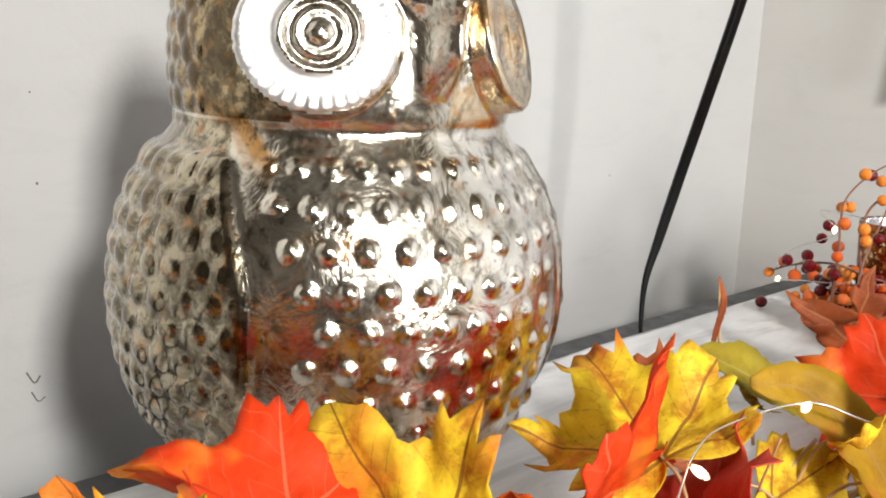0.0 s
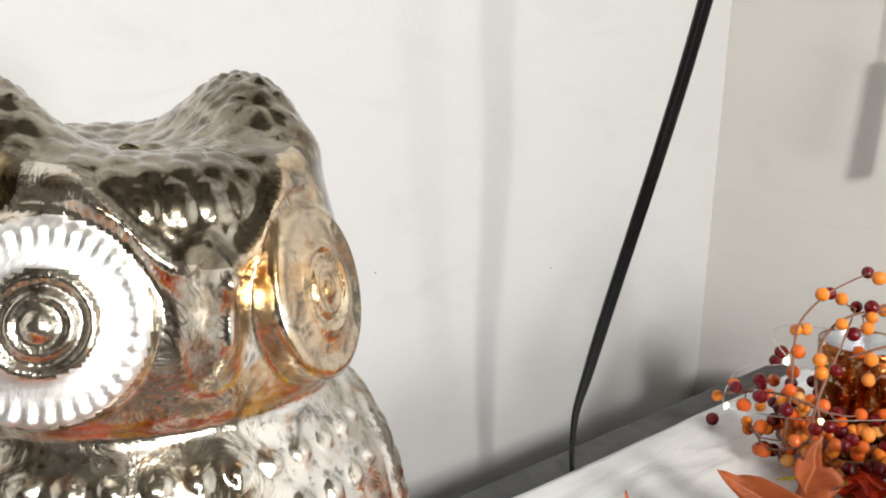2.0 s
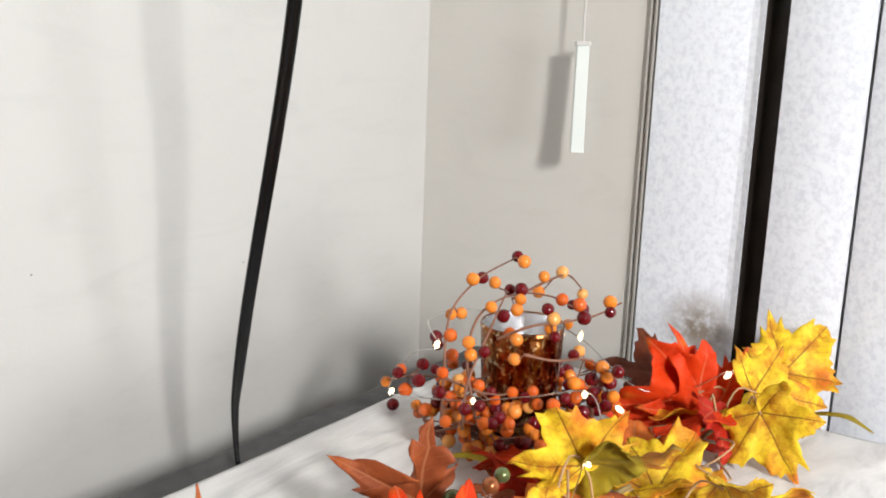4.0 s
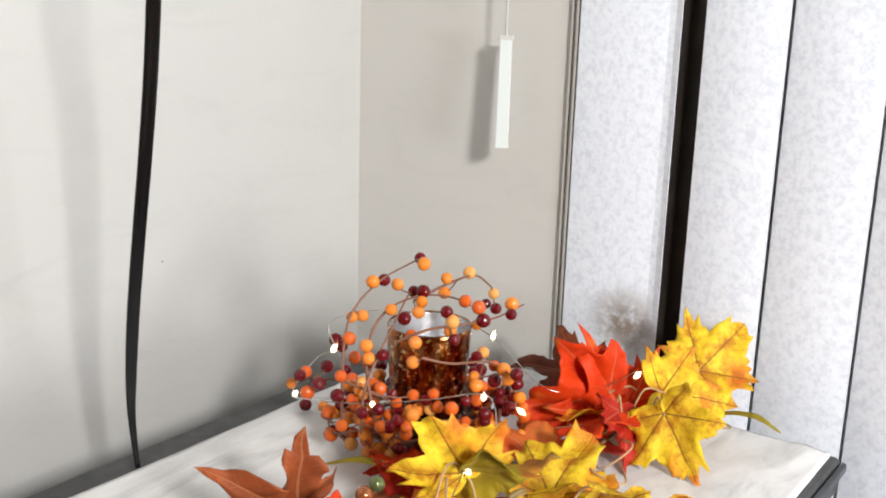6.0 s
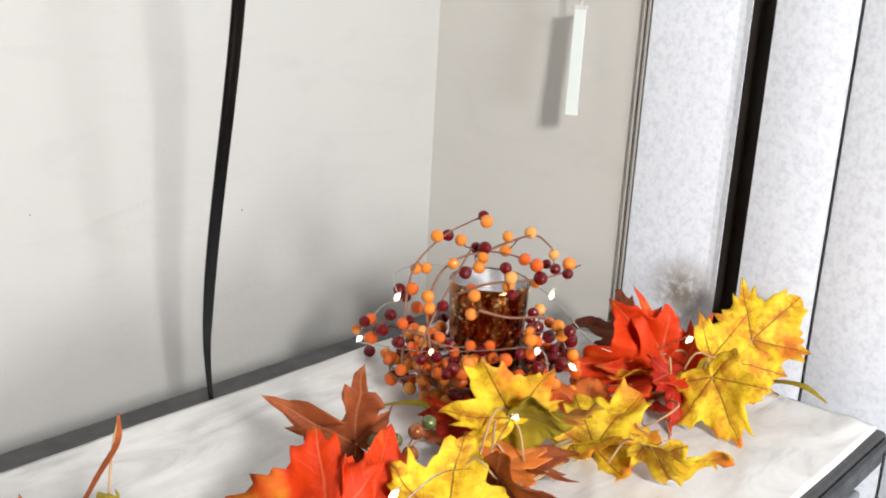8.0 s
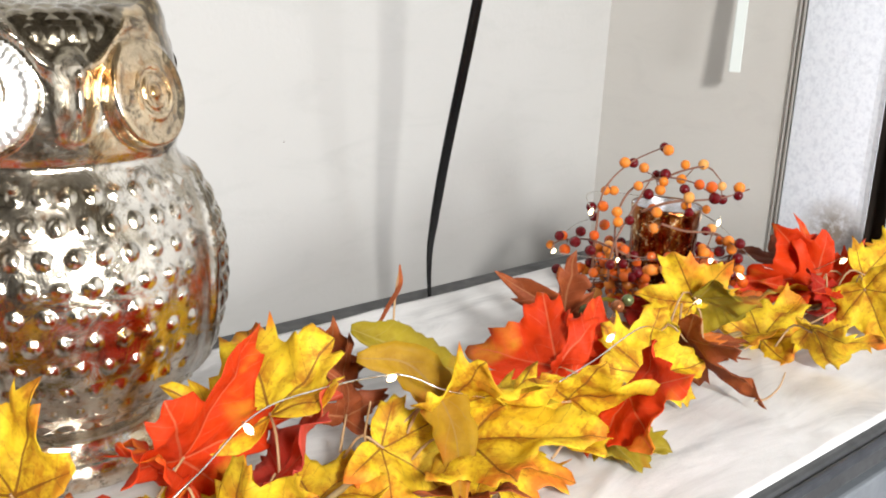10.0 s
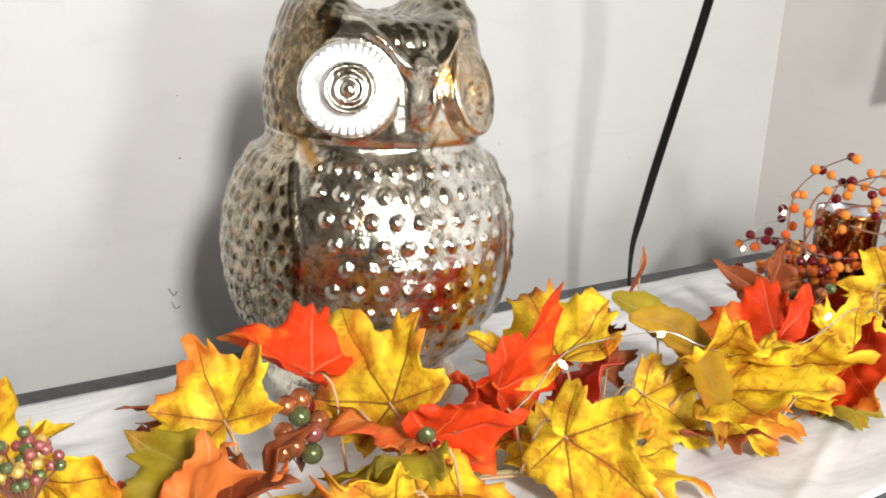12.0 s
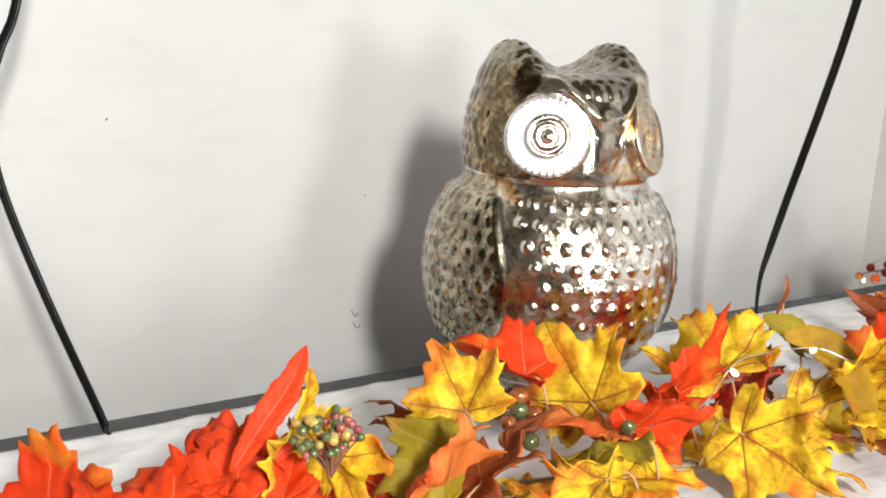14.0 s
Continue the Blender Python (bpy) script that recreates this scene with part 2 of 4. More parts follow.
BERRY = {
    "O": berry_material("orange_berry", (0.86, 0.24, 0.018), (0.82, 0.27, 0.05)),
    "R": berry_material("red_orange_berry", (0.74, 0.10, 0.012), (0.66, 0.15, 0.02)),
    "D": berry_material("wine_red_berry", (0.10, 0.002, 0.005), (0.17, 0.005, 0.008)),
    "P": berry_material("peach_berry", (0.85, 0.42, 0.12), (0.80, 0.30, 0.06)),
    "C": berry_material("copper_berry", (0.55, 0.20, 0.08), (0.44, 0.15, 0.06), 0.6),
    "G": berry_material("green_berry", (0.14, 0.17, 0.07), (0.20, 0.24, 0.10), 0.5),
    "W": berry_material("rose_berry", (0.46, 0.12, 0.12), (0.50, 0.18, 0.15), 0.5),
    "L": berry_material("gold_berry", (0.80, 0.58, 0.16), (0.70, 0.46, 0.12), 0.4),
}
M_TWIG = slate_material("brown_twig", (0.12, 0.045, 0.025), (0.26, 0.11, 0.06), 0.6)
M_STEM = slate_material("green_stem", (0.16, 0.13, 0.05), (0.32, 0.22, 0.10), 0.55)
M_PETIOLE = slate_material("tan_petiole", (0.34, 0.20, 0.09), (0.50, 0.32, 0.16), 0.55)
M_WIRE = mat("silver_wire", (0.75, 0.72, 0.66), 0.25, 1.0)
M_CORD = mat("black_cord", (0.004, 0.004, 0.0045), 0.22, Specular_IOR_Level=0.3)
M_WAND = mat("white_plastic", (0.54, 0.575, 0.55), 0.35)
M_WANDCORD = mat("grey_string", (0.45, 0.44, 0.42), 0.7)
M_BRONZE = slate_material("bronze_frame", (0.020, 0.015, 0.012), (0.045, 0.034, 0.027), 0.5)
M_TRIM = mat("grey_trim", (0.32, 0.305, 0.28), 0.45)
M_TABLE = slate_material("slate_grey_paint", (0.028, 0.029, 0.030), (0.050, 0.051, 0.052), 0.5)
M_TABLE_EDGE = slate_material("black_edge", (0.012, 0.014, 0.018), (0.03, 0.033, 0.038), 0.4)
M_APRON = slate_material("grey_cabinet_front", (0.13, 0.145, 0.16), (0.19, 0.205, 0.22), 0.4)
M_CLOTH = cloth_material()
M_BLIND = blind_material()
M_OWL = mercury_material("mercury_glass", (0.80, 0.74, 0.62), 0.035, 0.12, 1.0, relief=0.26, flecks=0.40)
# wings: amber flecks, and the dark seen inside the glass painted in
M_OWL_WING = mercury_material("shaded_amber_mercury_glass", (0.54, 0.47, 0.33), 0.10, 0.08, 1.0, 0.7, 0.16, 0.5)
M_OWL_AMBER = mercury_material("amber_mercury_glass", (0.50, 0.39, 0.22), 0.15, 0.07, 1.0, 0.5, 0.10, 0.3)
M_OWL_CROWN = mercury_material("smoky_mercury_glass", (0.36, 0.315, 0.23), 0.07, 0.13, 1.0, 0.7)
# near-white film that paints the window's reflection into the left eye
M_OWL_EYE_GLINT = mercury_material("glint_mercury_glass", (0.95, 0.94, 0.91), -0.14, 0.36)
# amber stain, plus the glow of light through the glass put into colour
M_OWL_BACKLIT_TAN = mercury_material("backlit_tan_mercury_glass", (0.80, 0.62, 0.38), 0.03, 0.15, 1.0, relief=0.22, flecks=0.55)
M_CARPET = carpet()
M_FRAME = mat("white_window_frame", (0.8, 0.8, 0.79), 0.4)
M_DIRT = mat("dirt_speck", (0.17, 0.15, 0.13), 0.9)


def led_material():
    m = mat("led_glow", (1, 0.9, 0.7), 0.3)
    b = m.node_tree.nodes["Principled BSDF"]
    b.inputs["Emission Color"].default_value = (1.0, 0.80, 0.48, 1)
    b.inputs["Emission Strength"].default_value = 7.0
    return m


def resin_material():
    m = mat("clear_resin", (1, 0.97, 0.9), 0.05, IOR=1.45)
    m.node_tree.nodes["Principled BSDF"].inputs["Transmission Weight"].default_value = 0.9
    return m


def cup_material():
    """Mercury-glass tumbler: copper and gold flecks over a dark amber silvering."""
    m = mat("copper_mercury_glass", (0.5, 0.25, 0.1), 0.14, 1.0)
    n = Net(m)
    v = n.coords()
    st = n.node("ShaderNodeMapping")
    st.inputs["Scale"].default_value = (1, 1, 0.45)
    n.link(v, st.inputs["Vector"])
    a = n.noise(st.outputs[0], 70.0, 6, 0.7, 1.0)
    f = n.noise(v, 260.0, 3, 0.6)
    c = n.ramp(a, (0.36, (0.07, 0.02, 0.008)), (0.50, (0.30, 0.085, 0.022)), (0.60, (0.42, 0.17, 0.045)), (0.72, (0.75, 0.52, 0.25)))
    n.colour(n.mix(n.ramp(f, (0.58, (0, 0, 0)), (0.64, (1, 1, 1))), c, (0.92, 0.78, 0.48)))
    n.bump(a, 0.2, 0.002)
    return m


M_LED, M_RESIN, M_CUP = led_material(), resin_material(), cup_material()
M_CUP_IN = mat("silvered_inside", (0.85, 0.85, 0.86), 0.22, 0.9)


# ---- mesh helpers ----
def sstep(a, b, x):
    t = min(1, max(0, (x - a) / (b - a)))
    return t * t * (3 - 2 * t)


def link_mesh(name, bm, material, smooth=False):
    me = bpy.data.meshes.new(name)
    bmesh.ops.recalc_face_normals(bm, faces=bm.faces)
    bm.to_mesh(me)
    bm.free()
    for mm in (material if isinstance(material, (list, tuple)) else (material,)):
        me.materials.append(mm)
    if smooth:
        me.shade_smooth()
    return new(name, me)


def part(name, bm, material, parent, label="", smooth=False):
    ob = link_mesh(name, bm, material, smooth)
    ob.parent = parent
    return tagged(ob, label) if label else ob


def thing(name, label, category, group="", kind="", at=(0, 0, 0)):
    ob = new(name)
    ob.location = at
    ob.empty_display_size = 0.02
    bpy.context.view_layer.update()
    return tagged(ob, label, category, group, kind)


def box(x0, y0, z0, x1, y1, z1, bevel=0.0, seg=2):
    bm = bmesh.new()
    bmesh.ops.create_cube(bm, size=1)
    for v in bm.verts:
        v.co = ((x0 + x1) / 2 + v.co.x * (x1 - x0), (y0 + y1) / 2 + v.co.y * (y1 - y0), (z0 + z1) / 2 + v.co.z * (z1 - z0))
    if bevel:
        bmesh.ops.bevel(bm, geom=bm.edges[:], offset=bevel, segments=seg, profile=0.5, affect="EDGES")
    return bm


def join(*bms):
    out = bms[0]
    for b in bms[1:]:
        me = bpy.data.meshes.new("join")
        b.to_mesh(me)
        b.free()
        out.from_mesh(me)
        bpy.data.meshes.remove(me)
    return out


def spline(points, n):
    """n points along a smooth line through the given ones."""
    p = [Vector(q) for q in points]
    p = [p[0] * 2 - p[1], *p, p[-1] * 2 - p[-2]]
    out, m = [], len(p) - 3
    for i in range(n):
        u = i / (n - 1) * m
        k = min(int(u), m - 1)
        f = u - k
        a, b, c, d = p[k:k + 4]
        out.append(0.5 * ((2 * b) + (c - a) * f + (2 * a - 5 * b + 4 * c - d) * f * f + (3 * b - a - 3 * c + d) * f ** 3))
    return out


def tube(points, radius, sides=6, n=0, profile=None, twist=0.0, face=None):
    """A tube along a line. radius: a number, or a function of the share of the way. profile: (x, y) pairs instead of a circle."""
    line = spline(points, n) if n else [Vector(q) for q in points]
    bm = bmesh.new()
    rings = []
    up = Vector(face) if face else Vector((0.31, 0.17, 0.93))
    for i, c in enumerate(line):
        d = (line[min(i + 1, len(line) - 1)] - line[max(i - 1, 0)]).normalized()
        x = up.cross(d)
        x = x.normalized() if x.length > 1e-4 else d.orthogonal().normalized()
        y = d.cross(x)
        u = i / (len(line) - 1)
        r = radius(u) if callable(radius) else radius
        a0 = twist(u) if callable(twist) else twist * u
        ring = []
        shape = profile or [(math.cos(2 * math.pi * k / sides), math.sin(2 * math.pi * k / sides)) for k in range(sides)]
        for px, py in shape:
            qx, qy = px * math.cos(a0) - py * math.sin(a0), px * math.sin(a0) + py * math.cos(a0)
            ring.append(bm.verts.new(c + (x * qx + y * qy) * r))
        rings.append(ring)
    for a, b in zip(rings, rings[1:]):
        for k in range(len(a)):
            bm.faces.new((a[k], a[(k + 1) % len(a)], b[(k + 1) % len(a)], b[k]))
    bm.faces.new(rings[0][::-1])
    bm.faces.new(rings[-1])
    return bm


def lathe(profile, n=48):
    """A solid turned round the z axis from (r, z) pairs."""
    bm = bmesh.new()
    rings = []
    for r, z in profile:
        if r < 1e-6:
            rings.append([bm.verts.new((0, 0, z))])
        else:
            rings.append([bm.verts.new((r * math.cos(2 * math.pi * k / n), r * math.sin(2 * math.pi * k / n), z)) for k in range(n)])
    for a, b in zip(rings, rings[1:]):
        for k in range(n):
            q = [a[k % len(a)], a[(k + 1) % len(a)], b[(k + 1) % len(b)], b[k % len(b)]]
            q = list(dict.fromkeys(q))
            if len(q) > 2:
                bm.faces.new(q)
    return bm


def move(bm, m):
    bmesh.ops.transform(bm, matrix=m, verts=bm.verts)
    return bm


def setting(name, bm, material, label, category, smooth=False):
    return tagged(link_mesh(name, bm, material, smooth), label, category, kind="structure")


# ---- the room ----
T = 0.12
# floor, ceiling, west and south walls are unseen, added dark to deepen shadows
setting("floor", box(XW - T, YS - T, FLOOR - 0.1, T, T, FLOOR), M_CARPET, "unseen brown carpeted floor, kept dark to cut bounce light", "floor")
setting("ceiling", box(XW - T, YS - T, CEIL, T, T, CEIL + 0.1), M_CEIL, "unseen painted ceiling, kept dark to cut bounce light", "ceiling")
setting("wall_north", box(XW - T, 0, FLOOR, T, T, CEIL), M_WALL, "cream painted wall with faint smudges behind the cabinet", "wall")
setting("wall_west", box(XW - T, YS, FLOOR, XW, 0, CEIL), M_WALL_FAR, "unseen taupe wall, kept dark to cut bounce light", "wall")

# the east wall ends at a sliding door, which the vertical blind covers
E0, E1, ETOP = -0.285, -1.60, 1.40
setting("wall_east", join(box(0, E0, FLOOR, T, 0, CEIL), box(0, YS, FLOOR, T, E1, CEIL), box(0, E1, ETOP, T, E0, CEIL)), M_WALL_LIT,
        "warm beige wall beside the blind, paint lightened in place of light", "wall")
setting("wall_outside", box(T + 0.02, YS, FLOOR, T + 0.06, 0, CEIL), M_FRAME, "pale panel closing the sliding door", "wall")
sliding = thing("sliding_door_frame", "dark bronze metal frame of the sliding door", "door frame", kind="structure")
part("post", box(0.012, -0.425, FLOOR, 0.07, -0.366, ETOP, 0.003), M_BRONZE, sliding)
part("jamb", box(0.035, -0.318, FLOOR, 0.09, E0, ETOP, 0.002), M_BRONZE, sliding)
part("head", box(0.035, E1, ETOP - 0.04, 0.09, -0.412, ETOP, 0.002), M_BRONZE, sliding)
part("jamb", box(0.035, E1, FLOOR, 0.09, E1 + 0.04, ETOP - 0.042, 0.002), M_BRONZE, sliding)
trim = thing("wall_trim", "thin grey metal trim along the wall's edge", "trim", kind="structure")
part("bead", box(-0.004, -0.2687, FLOOR, 0.0, -0.2667, ETOP, 0.0008), M_TRIM, trim)
part("bead", box(-0.004, -0.2748, FLOOR, 0.0, -0.2722, ETOP, 0.0008), M_TRIM, trim)

# south wall with its glazed door and window openings
sx = [XW, WIN_X - WIN_W / 2, WIN_X + WIN_W / 2, DOOR_X - DOOR_W / 2, DOOR_X + DOOR_W / 2, T]
south = join(box(sx[0], YS - T, FLOOR, sx[1], YS, CEIL), box(sx[2], YS - T, FLOOR, sx[3], YS, CEIL), box(sx[4], YS - T, FLOOR, sx[5], YS, CEIL),
             box(sx[1], YS - T, FLOOR, sx[2], YS, WIN_Z0), box(sx[1], YS - T, WIN_Z1, sx[2], YS, CEIL), box(sx[3], YS - T, DOOR_Z1, sx[4], YS, CEIL))
setting("wall_south", south, M_WALL_FAR, "unseen taupe wall with a glazed door and a window, kept dark to cut bounce light", "wall")
for nm, x0, x1, z0, z1 in (("window_1", sx[1], sx[2], WIN_Z0, WIN_Z1), ("door_1", sx[3], sx[4], FLOOR, DOOR_Z1)):
    fr = thing(nm, "white framed opening that lets the daylight in", nm.split("_")[0], kind="structure")
    for q in ((x0 - 0.05, x0, z0, z1), (x1, x1 + 0.05, z0, z1), (x0 - 0.05, x1 + 0.05, z1, z1 + 0.05)):
        part("casing", box(q[0], YS, q[2], q[1], YS + 0.018, q[3], 0.003), M_FRAME, fr)


# ---- vertical blind ----
def slat(parent, y0, y1, x0, x1, curl=0.0):
    """One vinyl slat: a thin upright sheet, slightly bowed across its width; curl turns its far edge back."""
    bm = bmesh.new()
    n, th = 16, 0.0012
    cols = []
    for i in range(n + 1):
        u = i / n
        bow = 0.004 * (1 - (2 * u - 1) ** 2)
        y, x = y0 + (y1 - y0) * u, x0 + (x1 - x0) * u - bow + curl * max(0.0, (u - 0.86) / 0.14) ** 2
        cols.append([bm.verts.new((x + dx, y, z)) for z in (FLOOR + 0.03, ETOP - 0.02) for dx in (0, th)])
    for a, b in zip(cols, cols[1:]):
        bm.faces.new((a[0], b[0], b[2], a[2]))
        bm.faces.new((a[1], a[3], b[3], b[1]))
        bm.faces.new((a[0], a[1], b[1], b[0]))
        bm.faces.new((a[2], b[2], b[3], a[3]))
    bm.faces.new((cols[0][0], cols[0][2], cols[0][3], cols[0][1]))
    bm.faces.new((cols[-1][0], cols[-1][1], cols[-1][3], cols[-1][2]))
    return part("slat", bm, M_BLIND, parent, smooth=False)


blind = thing("vertical_blind", "white mottled vinyl vertical blind, slats closed", "blind")
slat(blind, -0.2775, -0.3835, -0.004, -0.006, -0.005)
slat(blind, -0.4038, -0.4800, -0.006, -0.010)
for i in range(13):
    slat(blind, -0.4822 - 0.084 * i, -0.5640 - 0.084 * i, -0.006, -0.010)
part("head_rail", box(-0.035, E1, ETOP - 0.018, 0.0, E0, ETOP + 0.03, 0.003), M_FRAME, blind)

wand = thing("blind_pull", "white plastic cord weight hanging by the blind", "cord weight")
w0, w1 = Vector((-0.0350, -0.2135, 0.210)), Vector((-0.0275, -0.2090, 0.315))
sq = [(-1, -0.55), (-0.85, -0.7), (0.85, -0.7), (1, -0.55), (1, 0.55), (0.85, 0.7), (-0.85, 0.7), (-1, 0.55)]
part("weight", tube([w0, w0 + (w1 - w0) * 0.02, w0.lerp(w1, 0.5), w1], lambda u: 0.0062 + 0.0008 * (1 - u), profile=sq, face=(0.8, 0.5, 0)), M_WAND, wand)
part("cap", tube([w1, w1 + Vector((0.0003, 0.0002, 0.004))], 0.0076, profile=sq, face=(0.8, 0.5, 0)), M_WANDCORD, wand, "grey cap")
part("string", tube([w1 + Vector((0, 0, 0.003)), w1 + Vector((0.006, 0.004, 0.30)), w1 + Vector((0.012, 0.006, 1.07))], 0.0013, 6, 20), M_WANDCORD, wand, "thin grey string")

# dirt on the back wall: a few dark specks and a small scuff
for i, (x, z, r) in enumerate(((-0.2875, 0.104, 0.0010), (-0.511, 0.133, 0.0008), (-0.8975, 0.140, 0.0010), (-1.1625, 0.2225, 0.0011), (-0.90, 0.197, 0.0006))):
    bm = bmesh.new()
    bmesh.ops.create_icosphere(bm, subdivisions=2, radius=1)
    move(bm, Matrix.Translation((x, -0.0003, z)) @ Matrix.Diagonal((r, 0.0006, r * (0.8 + 0.1 * i), 1)))
    setting("wall_speck", bm, M_DIRT, "tiny dark speck of dirt on the wall", "speck")
scuff = join(tube([(-0.909, -0.0002, 0.018), (-0.904, -0.0004, 0.010), (-0.900, -0.0002, 0.014)], 0.0006, 5, 9),
             tube([(-0.906, -0.0002, 0.004), (-0.902, -0.0004, -0.003), (-0.897, -0.0002, -0.001)], 0.0005, 5, 9))
setting("wall_scuff", scuff, M_DIRT, "small dark scuff mark on the wall", "scuff")

# ---- cabinet and cloth ----
TX0, TX1, TB, TF, TOP = -2.0, -0.066, -0.124, -0.580, -0.004
cab = thing("sideboard", "slate grey painted sideboard with a dark top edge", "sideboard", at=(-1.0, -0.35, FLOOR))
cab.location = (0, 0, 0)
part("top", box(TX0, TF, TOP - 0.032, TX1, TB, TOP, 0.005, 3), M_TABLE, cab)
part("edge_strip", box(TX0 + 0.004, TF - 0.0055, TOP - 0.011, TX1 - 0.004, TF - 0.0005, TOP - 0.002, 0.002), M_TABLE_EDGE, cab, "black edge strip")
part("carcass", box(TX0 + 0.02, TF + 0.022, FLOOR + 0.08, TX1 - 0.02, TB - 0.01, TOP - 0.033, 0.003), M_APRON, cab, "grey cabinet body")
part("plinth", box(TX0 + 0.05, TF + 0.06, FLOOR, TX1 - 0.05, TB - 0.03, FLOOR + 0.079), M_TABLE_EDGE, cab)
for i in range(4):
    x0 = TX0 + 0.03 + i * (TX1 - TX0 - 0.06) / 4
    door = part("door", box(x0 + 0.003, TF + 0.004, FLOOR + 0.09, x0 + (TX1 - TX0 - 0.06) / 4 - 0.003, TF + 0.0215, TOP - 0.045, 0.003), M_APRON, cab)


def runner():
    """The cloth: a sheet with low creases and an uneven edge, laid over the top."""
    bm = bmesh.new()
    x0, x1, y0, y1 = TX0 + 0.02, -0.0735, -0.572, -0.1605
    nx, ny = 420, 96
    vs = []
    for i in range(nx + 1):
        for j in range(ny + 1):
            x, y = x0 + (x1 - x0) * i / nx, y0 + (y1 - y0) * j / ny
            q = Vector((x * 5.0 + y * 2.0, y * 17.0 - x * 3.0, 0))
            z = 0.0010 * noise.noise(q) + 0.0006 * noise.noise(q * 2.7)
            ridge = 1 - abs(noise.noise(Vector((x * 2.6 + 4, y * 11 - x * 4.2, 3))))
            z += 0.0016 * max(0, ridge - 0.86) / 0.14
            if j == 0:
                y += 0.0015 * noise.noise(Vector((x * 9, 1, 0)))
            if j == ny:
                y += 0.0022 * noise.noise(Vector((x * 7, 5, 0)))
            if i == nx:
                x += 0.0015 * noise.noise(Vector((y * 20, 9, 0)))
            vs.append(bm.verts.new((x, y, max(z, -0.0012))))
    for i in range(nx):
        for j in range(ny):
            a = i * (ny + 1) + j
            bm.faces.new((vs[a], vs[a + ny + 1], vs[a + ny + 2], vs[a + 1]))
    edge = [e for e in bm.edges if e.is_boundary]
    ret = bmesh.ops.extrude_edge_only(bm, edges=edge)
    for v in ret["geom"]:
        if isinstance(v, bmesh.types.BMVert):
            v.co.z = TOP + 0.0004
    return bm


tagged(link_mesh("table_runner", runner(), M_CLOTH, True), "white cloth with soft grey marbling laid over the sideboard", "cloth")

# ---- cords ----
flat = [(-1.0, -0.25), (-0.8, -0.5), (-0.3, -0.5), (0, -0.28), (0.3, -0.5), (0.8, -0.5), (1.0, -0.25),
        (1.0, 0.25), (0.8, 0.5), (0.3, 0.5), (0, 0.28), (-0.3, 0.5), (-0.8, 0.5), (-1.0, 0.25)]


def cord_line(z):
    return (-1.3566 * z ** 3 + 0.9996 * z * z - 0.4045 * z - 0.4375, 0.127 * z * z - 0.4317 * z - 0.1435, z)


pts = [(-0.4460, -0.164, -0.0035), (-0.4462, -0.1575, 0.001), *[cord_line(z) for z in (0.045, 0.085, 0.14, 0.2, 0.26, 0.32, 0.38, 0.44)],
       (-0.54, -0.33, 0.56), (-0.56, -0.36, 0.72)]
tagged(link_mesh("power_cord", tube(pts, lambda u: 0.0019 + 0.0024 * sstep(0.05, 0.35, u), n=90, profile=flat, face=(0.55, 0.80, 0.2), twist=lambda u: 1.25 * max(0, 1 - u / 0.30) ** 1.5), M_CORD, True),
       "black flat twin power cord hanging down the wall", "cord")
pts = [(-1.215, -0.165, -0.0026), (-1.214, -0.150, 0.002), (-1.222, -0.146, 0.025), (-1.252, -0.13, 0.11), (-1.276, -0.115, 0.19), (-1.281, -0.105, 0.245), (-1.270, -0.10, 0.285), (-1.257, -0.10, 0.32), (-1.245, -0.10, 0.40), (-1.24, -0.10, 0.55)]
tagged(link_mesh("power_cord", tube(pts, 0.0036, n=80, profile=flat, face=(0.75, 0.6, 0.2)), M_CORD, True),
       "black power cord bent in a loop by the wall", "cord")


# ---- the glass owl figurine ----
def bossed(d, r, h):
    """A round-topped boss of radius r and height h at distance d from its middle."""
    return h * (1 - (d / r) ** 2) ** 0.8 if d < r else 0.0


